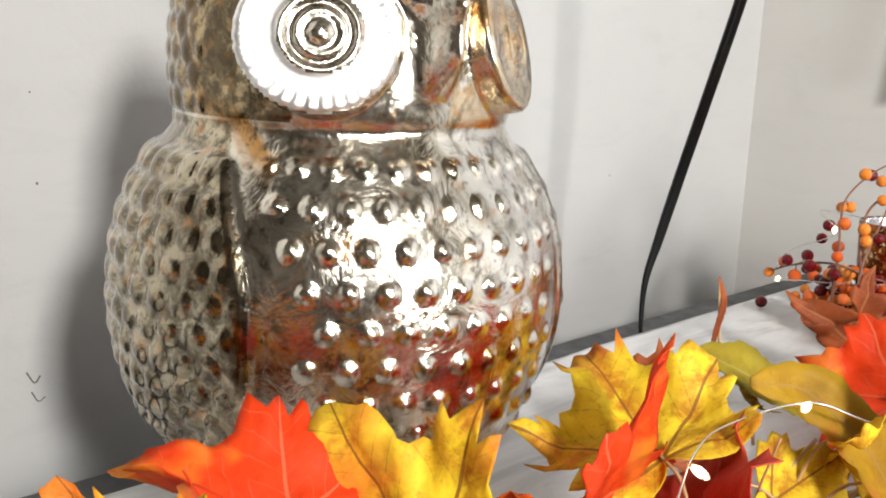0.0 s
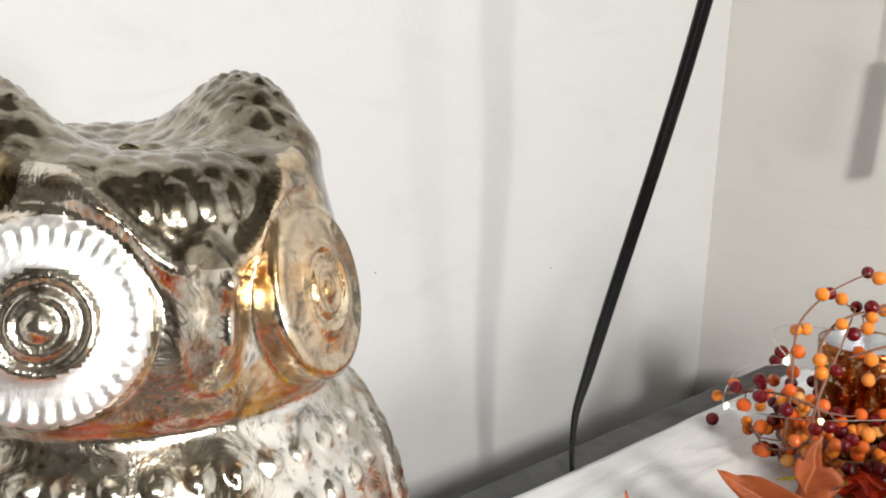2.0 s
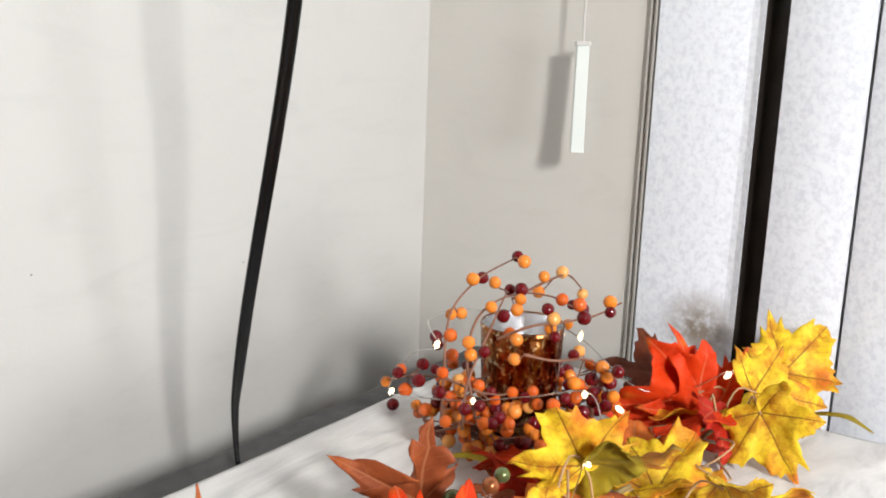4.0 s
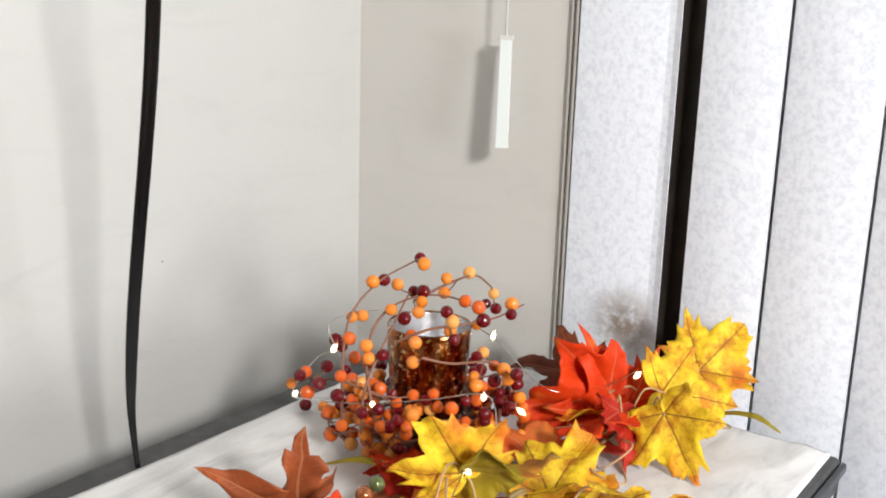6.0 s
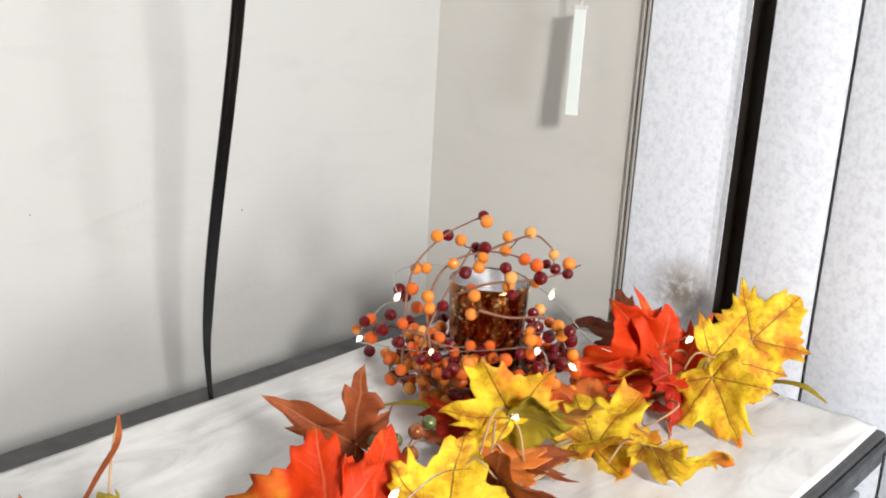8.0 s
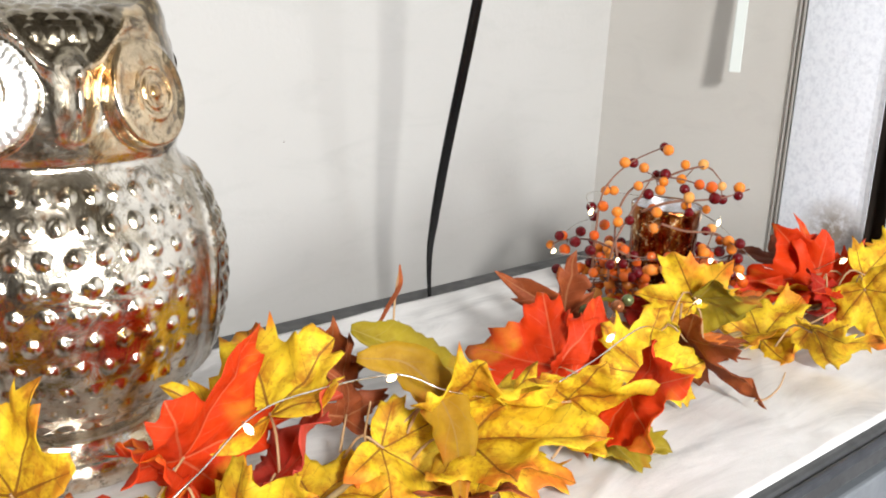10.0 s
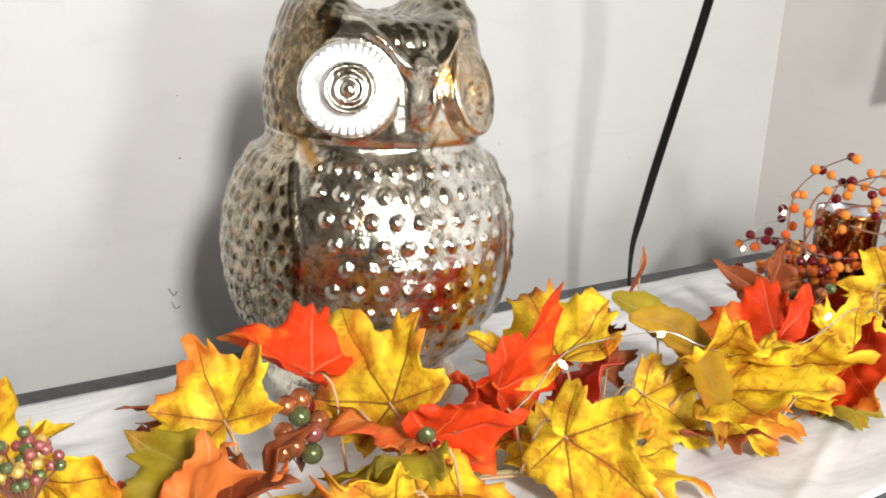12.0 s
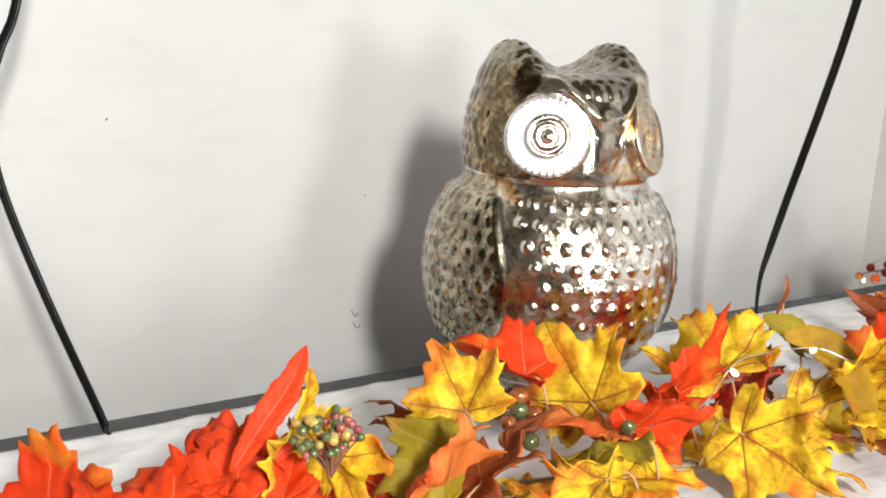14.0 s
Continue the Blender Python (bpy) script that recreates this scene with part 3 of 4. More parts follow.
def owl_mesh():
    prof = [(0.0, 0.002), (0.050, 0.002), (0.066, 0.0), (0.072, 0.003), (0.0745, 0.010), (0.0725, 0.018), (0.066, 0.024), (0.0625, 0.031), (0.066, 0.037), (0.078, 0.048),
            (0.0922, 0.065), (0.1005, 0.085), (0.1048, 0.105), (0.1058, 0.125), (0.1035, 0.147), (0.0970, 0.168), (0.0880, 0.184), (0.0805, 0.195), (0.0775, 0.201),
            (0.0790, 0.208), (0.0800, 0.225), (0.0790, 0.245), (0.0755, 0.262), (0.0690, 0.276), (0.0575, 0.2845), (0.042, 0.2870), (0.022, 0.2855), (0.0, 0.2850)]
    line = spline([(r, 0, z) for r, z in prof], 900)
    # even steps along the outline
    acc = [0.0]
    for a, b in zip(line, line[1:]):
        acc.append(acc[-1] + (b - a).length)
    nz, na = 300, 480
    rz = []
    k = 0
    for i in range(nz + 1):
        s = acc[-1] * i / nz
        while k < len(acc) - 2 and acc[k + 1] < s:
            k += 1
        f = (s - acc[k]) / (acc[k + 1] - acc[k])
        p = line[k].lerp(line[k + 1], f)
        rz.append((max(p.x, 0.0), p.z))
    verts, faces = [], []
    eye_az, eye_z, eye_r = radians(35), 0.2405, 0.0302
    for i, (r, z) in enumerate(rz):
        r0, z0 = rz[max(0, i - 1)]
        r1, z1 = rz[min(nz, i + 1)]
        dr, dz = r1 - r0, z1 - z0
        ln = math.hypot(dr, dz) or 1
        nr, nzz = dz / ln, -dr / ln
        row = round((z - 0.062) / 0.0158)
        row_w = round((z - 0.055) / 0.0128)
        for j in range(na):
            a = 2 * math.pi * j / na - math.pi          # 0: the way the face looks
            h = 0.0
            aa = abs(a)
            body = sstep(0.040, 0.050, z) * (1 - sstep(0.186, 0.193, z))
            if body > 0:
                # wing edge bends back towards the bottom and the shoulder
                u = (z - 0.115) / 0.07
                wing = radians(50) + radians(16) * u * u * (1.3 if u < 0 else 0.75)
                if aa > wing:
                    zc = 0.055 + row_w * 0.0128
                    nn = max(8, round(2 * math.pi * 0.098 / 0.0132))
                    st = 2 * math.pi / nn
                    ac = (math.floor(a / st + (0.5 if row_w % 2 else 0.0)) + (0.0 if row_w % 2 else 0.5)) * st
                    d = math.hypot((a - ac) * r, (z - zc) * 1.05)
                    h += (body * bossed(d, 0.0063, 0.0019) + 0.0022 * body) * sstep(0.0, 0.007, (aa - wing) * r)
                else:
                    zc = 0.062 + row * 0.0158
                    st = radians(8.9)
                    ac = (math.floor(a / st + (0.5 if row % 2 else 0.0)) + (0.0 if row % 2 else 0.5)) * st
                    if abs(ac) < wing - radians(13):
                        d = math.hypot((a - ac) * r, z - zc)
                        h += body * bossed(d, 0.0048, 0.0023)
                d = abs(aa - wing) * r
                h += body * 0.0032 * math.exp(-(d / 0.0046) ** 2)
            # head
            head = sstep(0.200, 0.207, z)
            if head > 0:
                da = (aa - eye_az) * max(r, 0.06)
                d = math.hypot(da, z - eye_z)
                phi = math.atan2(z - eye_z, da)
                if d < eye_r * 1.12:
                    plate = 1 - sstep(eye_r * 0.97, eye_r * 1.12, d)
                    h += ((0.0056 if a < 0 else 0.0040) + 0.5 * da * da / 0.16 + (0.20 if a < 0 else -0.06) * da - 0.18 * (z - eye_z)) * plate
                    # a rim of small beads, then a groove, a ring and the pupil
                    bead = 0.0275 * 2 * math.pi / 36
                    dp = (phi / (2 * math.pi / 36)) % 1.0 - 0.5
                    if a < 0:
                        h += plate * bossed(math.hypot(dp * bead, d - 0.0272), bead * 0.55, 0.0017)
                    else:
                        h += 0.0014 * math.exp(-((d - 0.0272) / 0.0026) ** 2)
                    h += plate * (0.0006 if a < 0 else 0.0) * (0.5 + 0.5 * math.cos(36 * phi + math.pi)) * sstep(0.0215, 0.0235, d) * (1 - sstep(0.0245, 0.0260, d))
                    h += 0.0016 * math.exp(-((d - 0.0140) / 0.0015) ** 2) - 0.0012 * math.exp(-((d - 0.0112) / 0.0015) ** 2) + 0.0013 * math.exp(-((d - 0.0085) / 0.0013) ** 2)
                    h += bossed(d, 0.0050, 0.0028)
                else:
                    # brow ridges run from the ears down to the beak
                    zb = 0.252 + 0.028 * sstep(0, radians(36), aa) - 0.006 * sstep(radians(55), radians(80), aa)
                    h += head * 0.0046 * math.exp(-((z - zb) / 0.0052) ** 2) * (1 - sstep(radians(58), radians(82), aa))
                    # bosses on the crown, the sides and the back
                    if z > max(0.2785, zb + 0.004):
                        gx, gy = r * math.sin(a), r * math.cos(a)
                        ry = round(gy / 0.0098)
                        off = 0.0056 if ry % 2 else 0.0
                        h += bossed(math.hypot(gx - off - 0.0112 * round((gx - off) / 0.0112), gy - ry * 0.0098), 0.0052, 0.0010)
                    elif z > zb + 0.010 or aa > radians(76):
                        rw = round(z / 0.0105)
                        st = 2 * math.pi / 40
                        ac = (math.floor(a / st + (0.5 if rw % 2 else 0.0)) + (0.0 if rw % 2 else 0.5)) * st
                        h += bossed(math.hypot((a - ac) * r, z - rw * 0.0105), 0.0052, 0.0012)
                # beak
                if 0.212 < z < 0.268:
                    b = sstep(0.268, 0.250, z) if z > 0.250 else sstep(0.212, 0.236, z)
                    h += 0.0165 * b * math.exp(-(a * r / 0.0062) ** 2)
            x, y = (r + h * nr) * math.sin(a), -(r + h * nr) * math.cos(a)
            zz = z + h * nzz
            # ear tufts: the crown sweeps up towards each side
            if z > 0.245:
                up = sstep(0.256, 0.284, z)
                q = abs(x) / 0.053
                back = math.exp(-abs((y - 0.002) / 0.034) ** 3)
                zz += 0.0228 * up * math.exp(-abs((q - 0.96) / 0.47) ** 2.6) * back
                zz -= 0.003 * up * max(0.0, 1 - q) * back
                x *= 1 - 0.03 * up * back * min(1.1, q)
                if q > 0.45 and y > -0.02:
                    zz += up * back * 0.0013 * max(0.0, math.sin(560 * x) * math.sin(560 * y + 300 * x))
            verts.append((x, y, zz))
    for i in range(nz):
        for j in range(na):
            a, b = i * na + j, i * na + (j + 1) % na
            faces.append((a, b, b + na, a + na))
    me = bpy.data.meshes.new("owl_figurine")
    me.from_pydata(verts, [], faces)
    me.materials.append(M_OWL)
    me.materials.append(M_OWL_EYE_GLINT)
    me.materials.append(M_OWL_WING)
    me.materials.append(M_OWL_AMBER)
    me.materials.append(M_OWL_CROWN)
    me.materials.append(M_OWL_BACKLIT_TAN)
    me.shade_smooth()
    for f in me.polygons:
        i, j = divmod(f.index, na)
        r, z = rz[i]
        a = 2 * math.pi * j / na - math.pi
        # only the left eye gets the painted reflection, though both share one finish
        mirrored, a = a < 0, abs(a)
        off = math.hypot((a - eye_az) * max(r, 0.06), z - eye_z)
        if z > 0.2 and off < eye_r * (1.0 if mirrored else 0.70):
            f.material_index = (1 if off > 0.0158 else 0) if mirrored else 5
        elif 0.04 < z < 0.203:
            u = (z - 0.115) / 0.07
            # wing faces take the darker film, shade put into its colour
            if a > radians(50) + radians(16) * u * u * (1.3 if u < 0 else 0.75) - radians(2):
                f.material_index = 2
        elif z > 0.2 and (a > radians(104) or z > 0.254 + 0.028 * sstep(0, radians(36), a) - 0.006 * sstep(radians(55), radians(80), a)):
            f.material_index = 4
        elif z > 0.204 and a > radians(47) + 0.12 * noise.noise(Vector((5 * a, 70 * z, 2))):
            f.material_index = 3
        # right side only: light coming through the glass, painted as tan
        elif not mirrored and a > (radians(9) if z > 0.2 else radians(30)) + 0.22 * noise.noise(Vector((6 * a, 60 * z, 5))):
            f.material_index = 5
    return me


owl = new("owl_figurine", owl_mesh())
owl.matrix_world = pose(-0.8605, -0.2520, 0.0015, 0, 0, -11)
tagged(owl, "silver and amber mercury glass owl with raised dots, on the cloth", "figurine")


# ---- maple leaves ----
LOBES = [(0, 1.0), (4.5, 0.90), (8.5, 0.845), (11.5, 0.885), (15, 0.75), (19, 0.67), (24, 0.60), (29, 0.645), (33, 0.66), (36.5, 0.74), (40.5, 0.71), (47.7, 0.82), (53.5, 0.70), (57.5, 0.665),
         (61, 0.71), (66, 0.57), (75, 0.48), (83, 0.505), (87.5, 0.57), (92, 0.535), (100, 0.61), (107, 0.50), (113, 0.48), (124, 0.36), (145, 0.22), (165, 0.11), (180, 0.06)]
SHARP = [(0, 1.0), (4, 0.80), (8, 0.72), (10.5, 0.76), (14, 0.60), (19, 0.50), (25, 0.43), (30, 0.48), (34, 0.53), (37, 0.62), (41, 0.62), (47.7, 0.80), (53, 0.60), (57, 0.54),
         (60, 0.575), (65, 0.43), (75, 0.35), (83, 0.40), (88, 0.45), (93, 0.45), (100, 0.56), (107, 0.40), (113, 0.36), (124, 0.27), (145, 0.17), (165, 0.09), (180, 0.05)]


def spread(outline, at=47.7, to=55.0):
    """Turns the side lobes outwards."""
    return [(a * to / at if a <= at else to + (a - at) * (180 - to) / (180 - at), r) for a, r in outline]


LOBES, SHARP = spread(LOBES), spread(SHARP)
VEINS = (0.0, 55.0, 103.6)


def leaf_mesh(size, fold, bend, wave, seed, twist=0.0, outline=LOBES):
    """A maple leaf blade lying in its xy plane: base at the origin, middle lobe along +y. fold lifts the sides, bend curls the tip down."""
    rnd = random.Random(seed)
    jag = {s: [r * (1 + rnd.uniform(-0.10, 0.10)) for _, r in outline] for s in (-1, 1)}
    jag[-1][0] = jag[1][0]
    jag[-1][-1] = jag[1][-1]
    right = [(ang, jag[1][k]) for k, (ang, _) in enumerate(outline)]
    left = [(-ang, jag[-1][k]) for k, (ang, _) in enumerate(outline)][1:-1]
    ctrl = sorted(left + right)
    angs = []
    for (a0, r0), (a1, r1) in zip(ctrl, ctrl[1:]):
        m = 2 if a1 - a0 > 3.5 else 1
        for q in range(m):
            f = q / m
            angs.append((a0 + (a1 - a0) * f, r0 + (r1 - r0) * f))
    angs.append(ctrl[-1])
    bm = bmesh.new()
    uvl = bm.loops.layers.uv.new("UVMap")
    rings = (0.0, 0.10, 0.22, 0.36, 0.50, 0.64, 0.77, 0.89, 1.0)
    off = Vector((seed * 3.1, seed * 1.7, 0))
    grid, info = [], {}
    for f in rings[1:]:
        rowv = []
        for ang, r in angs:
            a = radians(ang)
            x, y = math.sin(a) * r * f, math.cos(a) * r * f
            va = min(VEINS, key=lambda q: abs(abs(ang) - q))
            da = radians(abs(ang) - va)
            along, side = r * f * math.cos(da), abs(r * f * math.sin(da))
            z = fold * (abs(x) ** 1.3) - bend * max(0, y) ** 2 + twist * x * y
            z += wave * noise.noise(Vector((x, y, 0)) * 2.6 + off) * (0.25 + f) + 0.5 * wave * noise.noise(Vector((x, y, 0)) * 6.0 + off) * f
            z += 0.020 * min(1, side / 0.10) - 0.02
            v = bm.verts.new((x * size, y * size, z * size))
            info[v] = (along, side)
            rowv.append(v)
        grid.append(rowv)
    hub = bm.verts.new((0, 0, -0.02 * size))
    info[hub] = (0.0, 0.0)
    fs = []
    for k in range(len(angs) - 1):
        fs.append(bm.faces.new((hub, grid[0][k + 1], grid[0][k])))
        for a, b in zip(grid, grid[1:]):
            fs.append(bm.faces.new((a[k], a[k + 1], b[k + 1], b[k])))
    for fc in fs:
        for lp in fc.loops:
            lp[uvl].uv = info[lp.vert]
    return bm


LEAVES = []


def maple_leaf(parent, tint, x, y, z, rx, ry, rz, size, fold=None, bend=None, wave=None):
    k = len(LEAVES)
    rnd = random.Random(k * 7 + 3)
    fold = rnd.uniform(0.04, 0.34) if fold is None else fold
    bend = rnd.uniform(-0.08, 0.22) if bend is None else bend
    wave = rnd.uniform(0.14, 0.27) if wave is None else wave
    ob = link_mesh("leaf", leaf_mesh(size * 1.06, fold, bend, wave, k + 1, rnd.uniform(-0.15, 0.15), SHARP if tint in "BDC" or (tint == "R" and size > 0.080) else LOBES), LEAF[tint], True)
    ob.parent = parent
    ob.matrix_basis = pose(x, y, z, rx, ry, rz)
    sol = ob.modifiers.new("thickness", "SOLIDIFY")
    sol.thickness, sol.offset = 0.0005, 0.0
    tagged(ob, LEAF_WORDS[tint])
    # petiole: runs back from the base and bends down towards the vine
    m = ob.matrix_basis
    b = m.translation
    back = -(m.to_3x3() @ Vector((0, 1, 0)))
    end = b + back * size * 0.45
    end.z = max(0.007, min(end.z, 0.022))
    mid = b + back * size * 0.25
    mid.z = max(0.009, mid.z)
    up = m.to_3x3() @ Vector((0, 1, 0))
    inv = m.inverted()
    pt = part("petiole", tube([inv @ (b + up * size * 0.03), inv @ b, inv @ mid, inv @ end], lambda u: 0.0007 + 0.0003 * u, 6, 12), M_PETIOLE, ob, smooth=True)
    LEAVES.append(ob)
    return ob


garland = thing("leaf_garland", "artificial autumn maple leaf garland with berries lying on the cloth", "garland")
maple_leaf(garland, "Y", -0.952, -0.415, 0.068, 74, -45, -57, 0.069, 0.06, 0.05, 0.14)
maple_leaf(garland, "Y", -1.057, -0.408, 0.078, 62, -32, -34, 0.052, 0.20, 0.12, 0.20)
maple_leaf(garland, "R", -0.988, -0.384, 0.084, 25, -2, 36, 0.060, 0.62, 0.20, 0.14)
maple_leaf(garland, "O", -1.076, -0.420, 0.058, -26, -29, 87, 0.052, 0.20, 0.10, 0.16)
maple_leaf(garland, "B", -1.048, -0.353, 0.052, -148, -44, 176, 0.053)
maple_leaf(garland, "P", -1.087, -0.432, 0.035, 107, -4, 7, 0.063)
maple_leaf(garland, "B", -1.082, -0.460, 0.055, 38, -18, -98, 0.064)
maple_leaf(garland, "O", -0.965, -0.468, 0.060, -163, -30, -132, 0.056)
maple_leaf(garland, "Y", -0.989, -0.474, 0.043, -149, -52, -149, 0.061)
maple_leaf(garland, "P", -0.940, -0.433, 0.050, 16, 4, 61, 0.060)
maple_leaf(garland, "R", -0.949, -0.453, 0.060, 153, 55, 32, 0.060)
maple_leaf(garland, "R", -0.868, -0.420, 0.049, 176, -55, -170, 0.048)
maple_leaf(garland, "R", -0.856, -0.403, 0.052, 111, 27, 19, 0.076, 0.24, 0.05, 0.12)
maple_leaf(garland, "Y", -0.800, -0.405, 0.064, 23, -20, -30, 0.075)
maple_leaf(garland, "B", -0.698, -0.322, 0.033, 115, -2, -16, 0.054)
maple_leaf(garland, "B", -0.729, -0.386, 0.036, 67, 35, 3, 0.053)
maple_leaf(garland, "O", -0.666, -0.371, 0.057, 40, -24, 57, 0.034)
maple_leaf(garland, "Y", -0.871, -0.483, 0.055, -91, 68, 107, 0.067, 0.06, 0.10, 0.14)
maple_leaf(garland, "K", -0.815, -0.431, 0.041, 45, -29, -98, 0.061)
maple_leaf(garland, "Y", -0.826, -0.451, 0.019, 11, -28, 74, 0.052)
maple_leaf(garland, "Y", -0.967, -0.468, 0.037, 4, 9, -122, 0.054)
maple_leaf(garland, "Y", -0.734, -0.428, 0.033, -26, 27, -156, 0.058)
maple_leaf(garland, "Y", -0.701, -0.468, 0.045, 10, 13, -142, 0.081)
maple_leaf(garland, "Y", -0.700, -0.449, 0.061, 161, 36, 27, 0.068)
maple_leaf(garland, "R", -0.562, -0.420, 0.041, 9, -37, 13, 0.074, 0.22, 0.18, 0.16)
maple_leaf(garland, "B", -0.476, -0.354, 0.041, 90, -55, -11, 0.067)
maple_leaf(garland, "R", -0.535, -0.415, 0.024, 73, 41, -8, 0.066, 0.40, 0.05, 0.12)
maple_leaf(garland, "Y", -0.499, -0.453, 0.029, 41, 18, -46, 0.064)
maple_leaf(garland, "Y", -0.599, -0.462, 0.039, 157, 51, 19, 0.067)
maple_leaf(garland, "R", -0.569, -0.488, 0.046, -12, 50, 130, 0.062)
maple_leaf(garland, "B", -0.457, -0.457, 0.050, -139, 38, 52, 0.073)
maple_leaf(garland, "Y", -0.394, -0.423, 0.058, 107, -28, -47, 0.057, 0.08, 0.04, 0.14)
maple_leaf(garland, "O", -0.398, -0.427, 0.062, -150, 40, 84, 0.066)
maple_leaf(garland, "Y", -0.309, -0.440, 0.014, 40, 14, -88, 0.060)
maple_leaf(garland, "Y", -0.331, -0.494, 0.041, -168, 45, 26, 0.058)
maple_leaf(garland, "R", -0.157, -0.410, 0.038, -62, -77, 108, 0.075, 0.22, 0.08, 0.18)
maple_leaf(garland, "R", -0.153, -0.420, 0.016, 70, -24, -36, 0.084, 0.14, -0.16, 0.22)
maple_leaf(garland, "D", -0.190, -0.436, 0.039, -45, -25, 154, 0.054)
maple_leaf(garland, "Y", -0.070, -0.452, 0.042, 52, 35, -84, 0.062, 0.08, 0.04, 0.14)
maple_leaf(garland, "Y", -0.156, -0.455, 0.049, -11, 40, -144, 0.063, 0.14, 0.10, 0.16)
maple_leaf(garland, "Y", -0.185, -0.470, 0.044, -60, 38, 105, 0.057, 0.22, 0.05, 0.18)
maple_leaf(garland, "D", -0.386, -0.389, 0.031, 175, -56, -171, 0.054)
maple_leaf(garland, "R", -1.300, -0.333, 0.012, 74, -17, -37, 0.071, 0.2, 0.25, 0.2)
maple_leaf(garland, "R", -1.217, -0.400, 0.050, 4, -30, 39, 0.072, 0.22, 0.15, 0.18)
maple_leaf(garland, "R", -1.204, -0.405, 0.066, 26, -29, 19, 0.045, 0.30, 0.15, 0.15)
maple_leaf(garland, "R", -1.324, -0.335, 0.008, 98, -13, -51, 0.066)
maple_leaf(garland, "Y", -1.186, -0.399, 0.063, 105, 7, 39, 0.063)
maple_leaf(garland, "Y", -1.148, -0.377, 0.055, 145, 72, -8, 0.054)
maple_leaf(garland, "P", -1.099, -0.385, 0.018, -8, 12, -70, 0.053)
maple_leaf(garland, "C", -0.115, -0.360, 0.029, 12, -23, 16, 0.074, 0.16, 0.30, 0.12)

# leaves lower down, between and under the larger ones
rf = random.Random(5)
for i in range(24):
    u = i / 23
    maple_leaf(garland, rf.choice("YYRYBYODPY"), -1.33 + 1.16 * u + rf.uniform(-0.02, 0.02), -0.41 - 0.03 * math.sin(3 * u) + rf.uniform(-0.045, 0.035), rf.uniform(0.012, 0.024),
               rf.uniform(-12, 22), rf.uniform(-18, 18), rf.uniform(0, 360), rf.uniform(0.048, 0.062), 0.15, 0.10, 0.12)

# flat ones by the wreath, and red ones on the cloth at the far end of the garland
maple_leaf(garland, "R", -0.330, -0.352, 0.014, 8, 6, 18, 0.052, 0.15, 0.1, 0.14)
maple_leaf(garland, "B", -0.362, -0.362, 0.010, 6, -5, 48, 0.046, 0.15, 0.1, 0.14)
maple_leaf(garland, "R", -1.330, -0.375, 0.014, 14, 8, 150, 0.072, 0.15, 0.15, 0.16)
maple_leaf(garland, "R", -1.260, -0.420, 0.044, 12, -21, 29, 0.062, 0.25, 0.15, 0.18)
maple_leaf(garland, "R", -1.224, -0.425, 0.056, 13, -17, 29, 0.062, 0.20, 0.12, 0.18)
maple_leaf(garland, "R", -1.291, -0.400, 0.040, 31, 12, -2, 0.050, 0.25, 0.10, 0.16)
maple_leaf(garland, "R", -1.200, -0.430, 0.058, 19, -13, 14, 0.042, 0.25, 0.10, 0.16)
maple_leaf(garland, "D", -1.275, -0.410, 0.012, 10, -8, 205, 0.066, 0.15, 0.15, 0.16)

# the vine that carries the leaves
vine = [(-1.36, -0.30, 0.012), (-1.25, -0.37, 0.014), (-1.15, -0.40, 0.013), (-1.04, -0.41, 0.016), (-0.94, -0.435, 0.018), (-0.84, -0.44, 0.016), (-0.74, -0.43, 0.020),
        (-0.64, -0.45, 0.016), (-0.54, -0.445, 0.015), (-0.44, -0.43, 0.018), (-0.34, -0.43, 0.014), (-0.24, -0.42, 0.016), (-0.15, -0.43, 0.014), (-0.115, -0.45, 0.012)]
part("vine", tube([(x, y + 0.012 * math.sin(i * 2.1), z) for i, (x, y, z) in enumerate(vine)], 0.0021, 7, 160), M_STEM, garland, "brownish green vine", True)
part("vine", tube([(x + 0.01, y + 0.014 * math.cos(i * 1.7), z + 0.006 * math.sin(i)) for i, (x, y, z) in enumerate(vine)], 0.0015, 7, 160), M_PETIOLE, garland, "thin tan vine", True)


def ball(r, squash=1.0):
    bm = bmesh.new()
    bmesh.ops.create_icosphere(bm, subdivisions=3, radius=r)
    for v in bm.verts:
        v.co.z *= squash
    return bm


BALLS = {}


def berry(parent, tint, at, r, rnd):
    """One round berry with a dimpled end."""
    key = tint
    if key not in BALLS:
        bm = ball(1.0, 0.97)
        for v in bm.verts:
            d = math.hypot(v.co.x, v.co.y)
            if v.co.z < 0 and d < 0.28:
                v.co.z += 0.12 * (1 - d / 0.28)
        me = bpy.data.meshes.new("berry")
        bm.to_mesh(me)
        bm.free()
        me.materials.append(BERRY[tint])
        me.shade_smooth()
        BALLS[key] = me
    ob = new("berry", BALLS[key])
    ob.parent = parent
    ob.matrix_basis = pose(*at, rnd.uniform(-60, 60), rnd.uniform(-60, 60), rnd.uniform(0, 360)) @ Matrix.Scale(r, 4)
    return ob


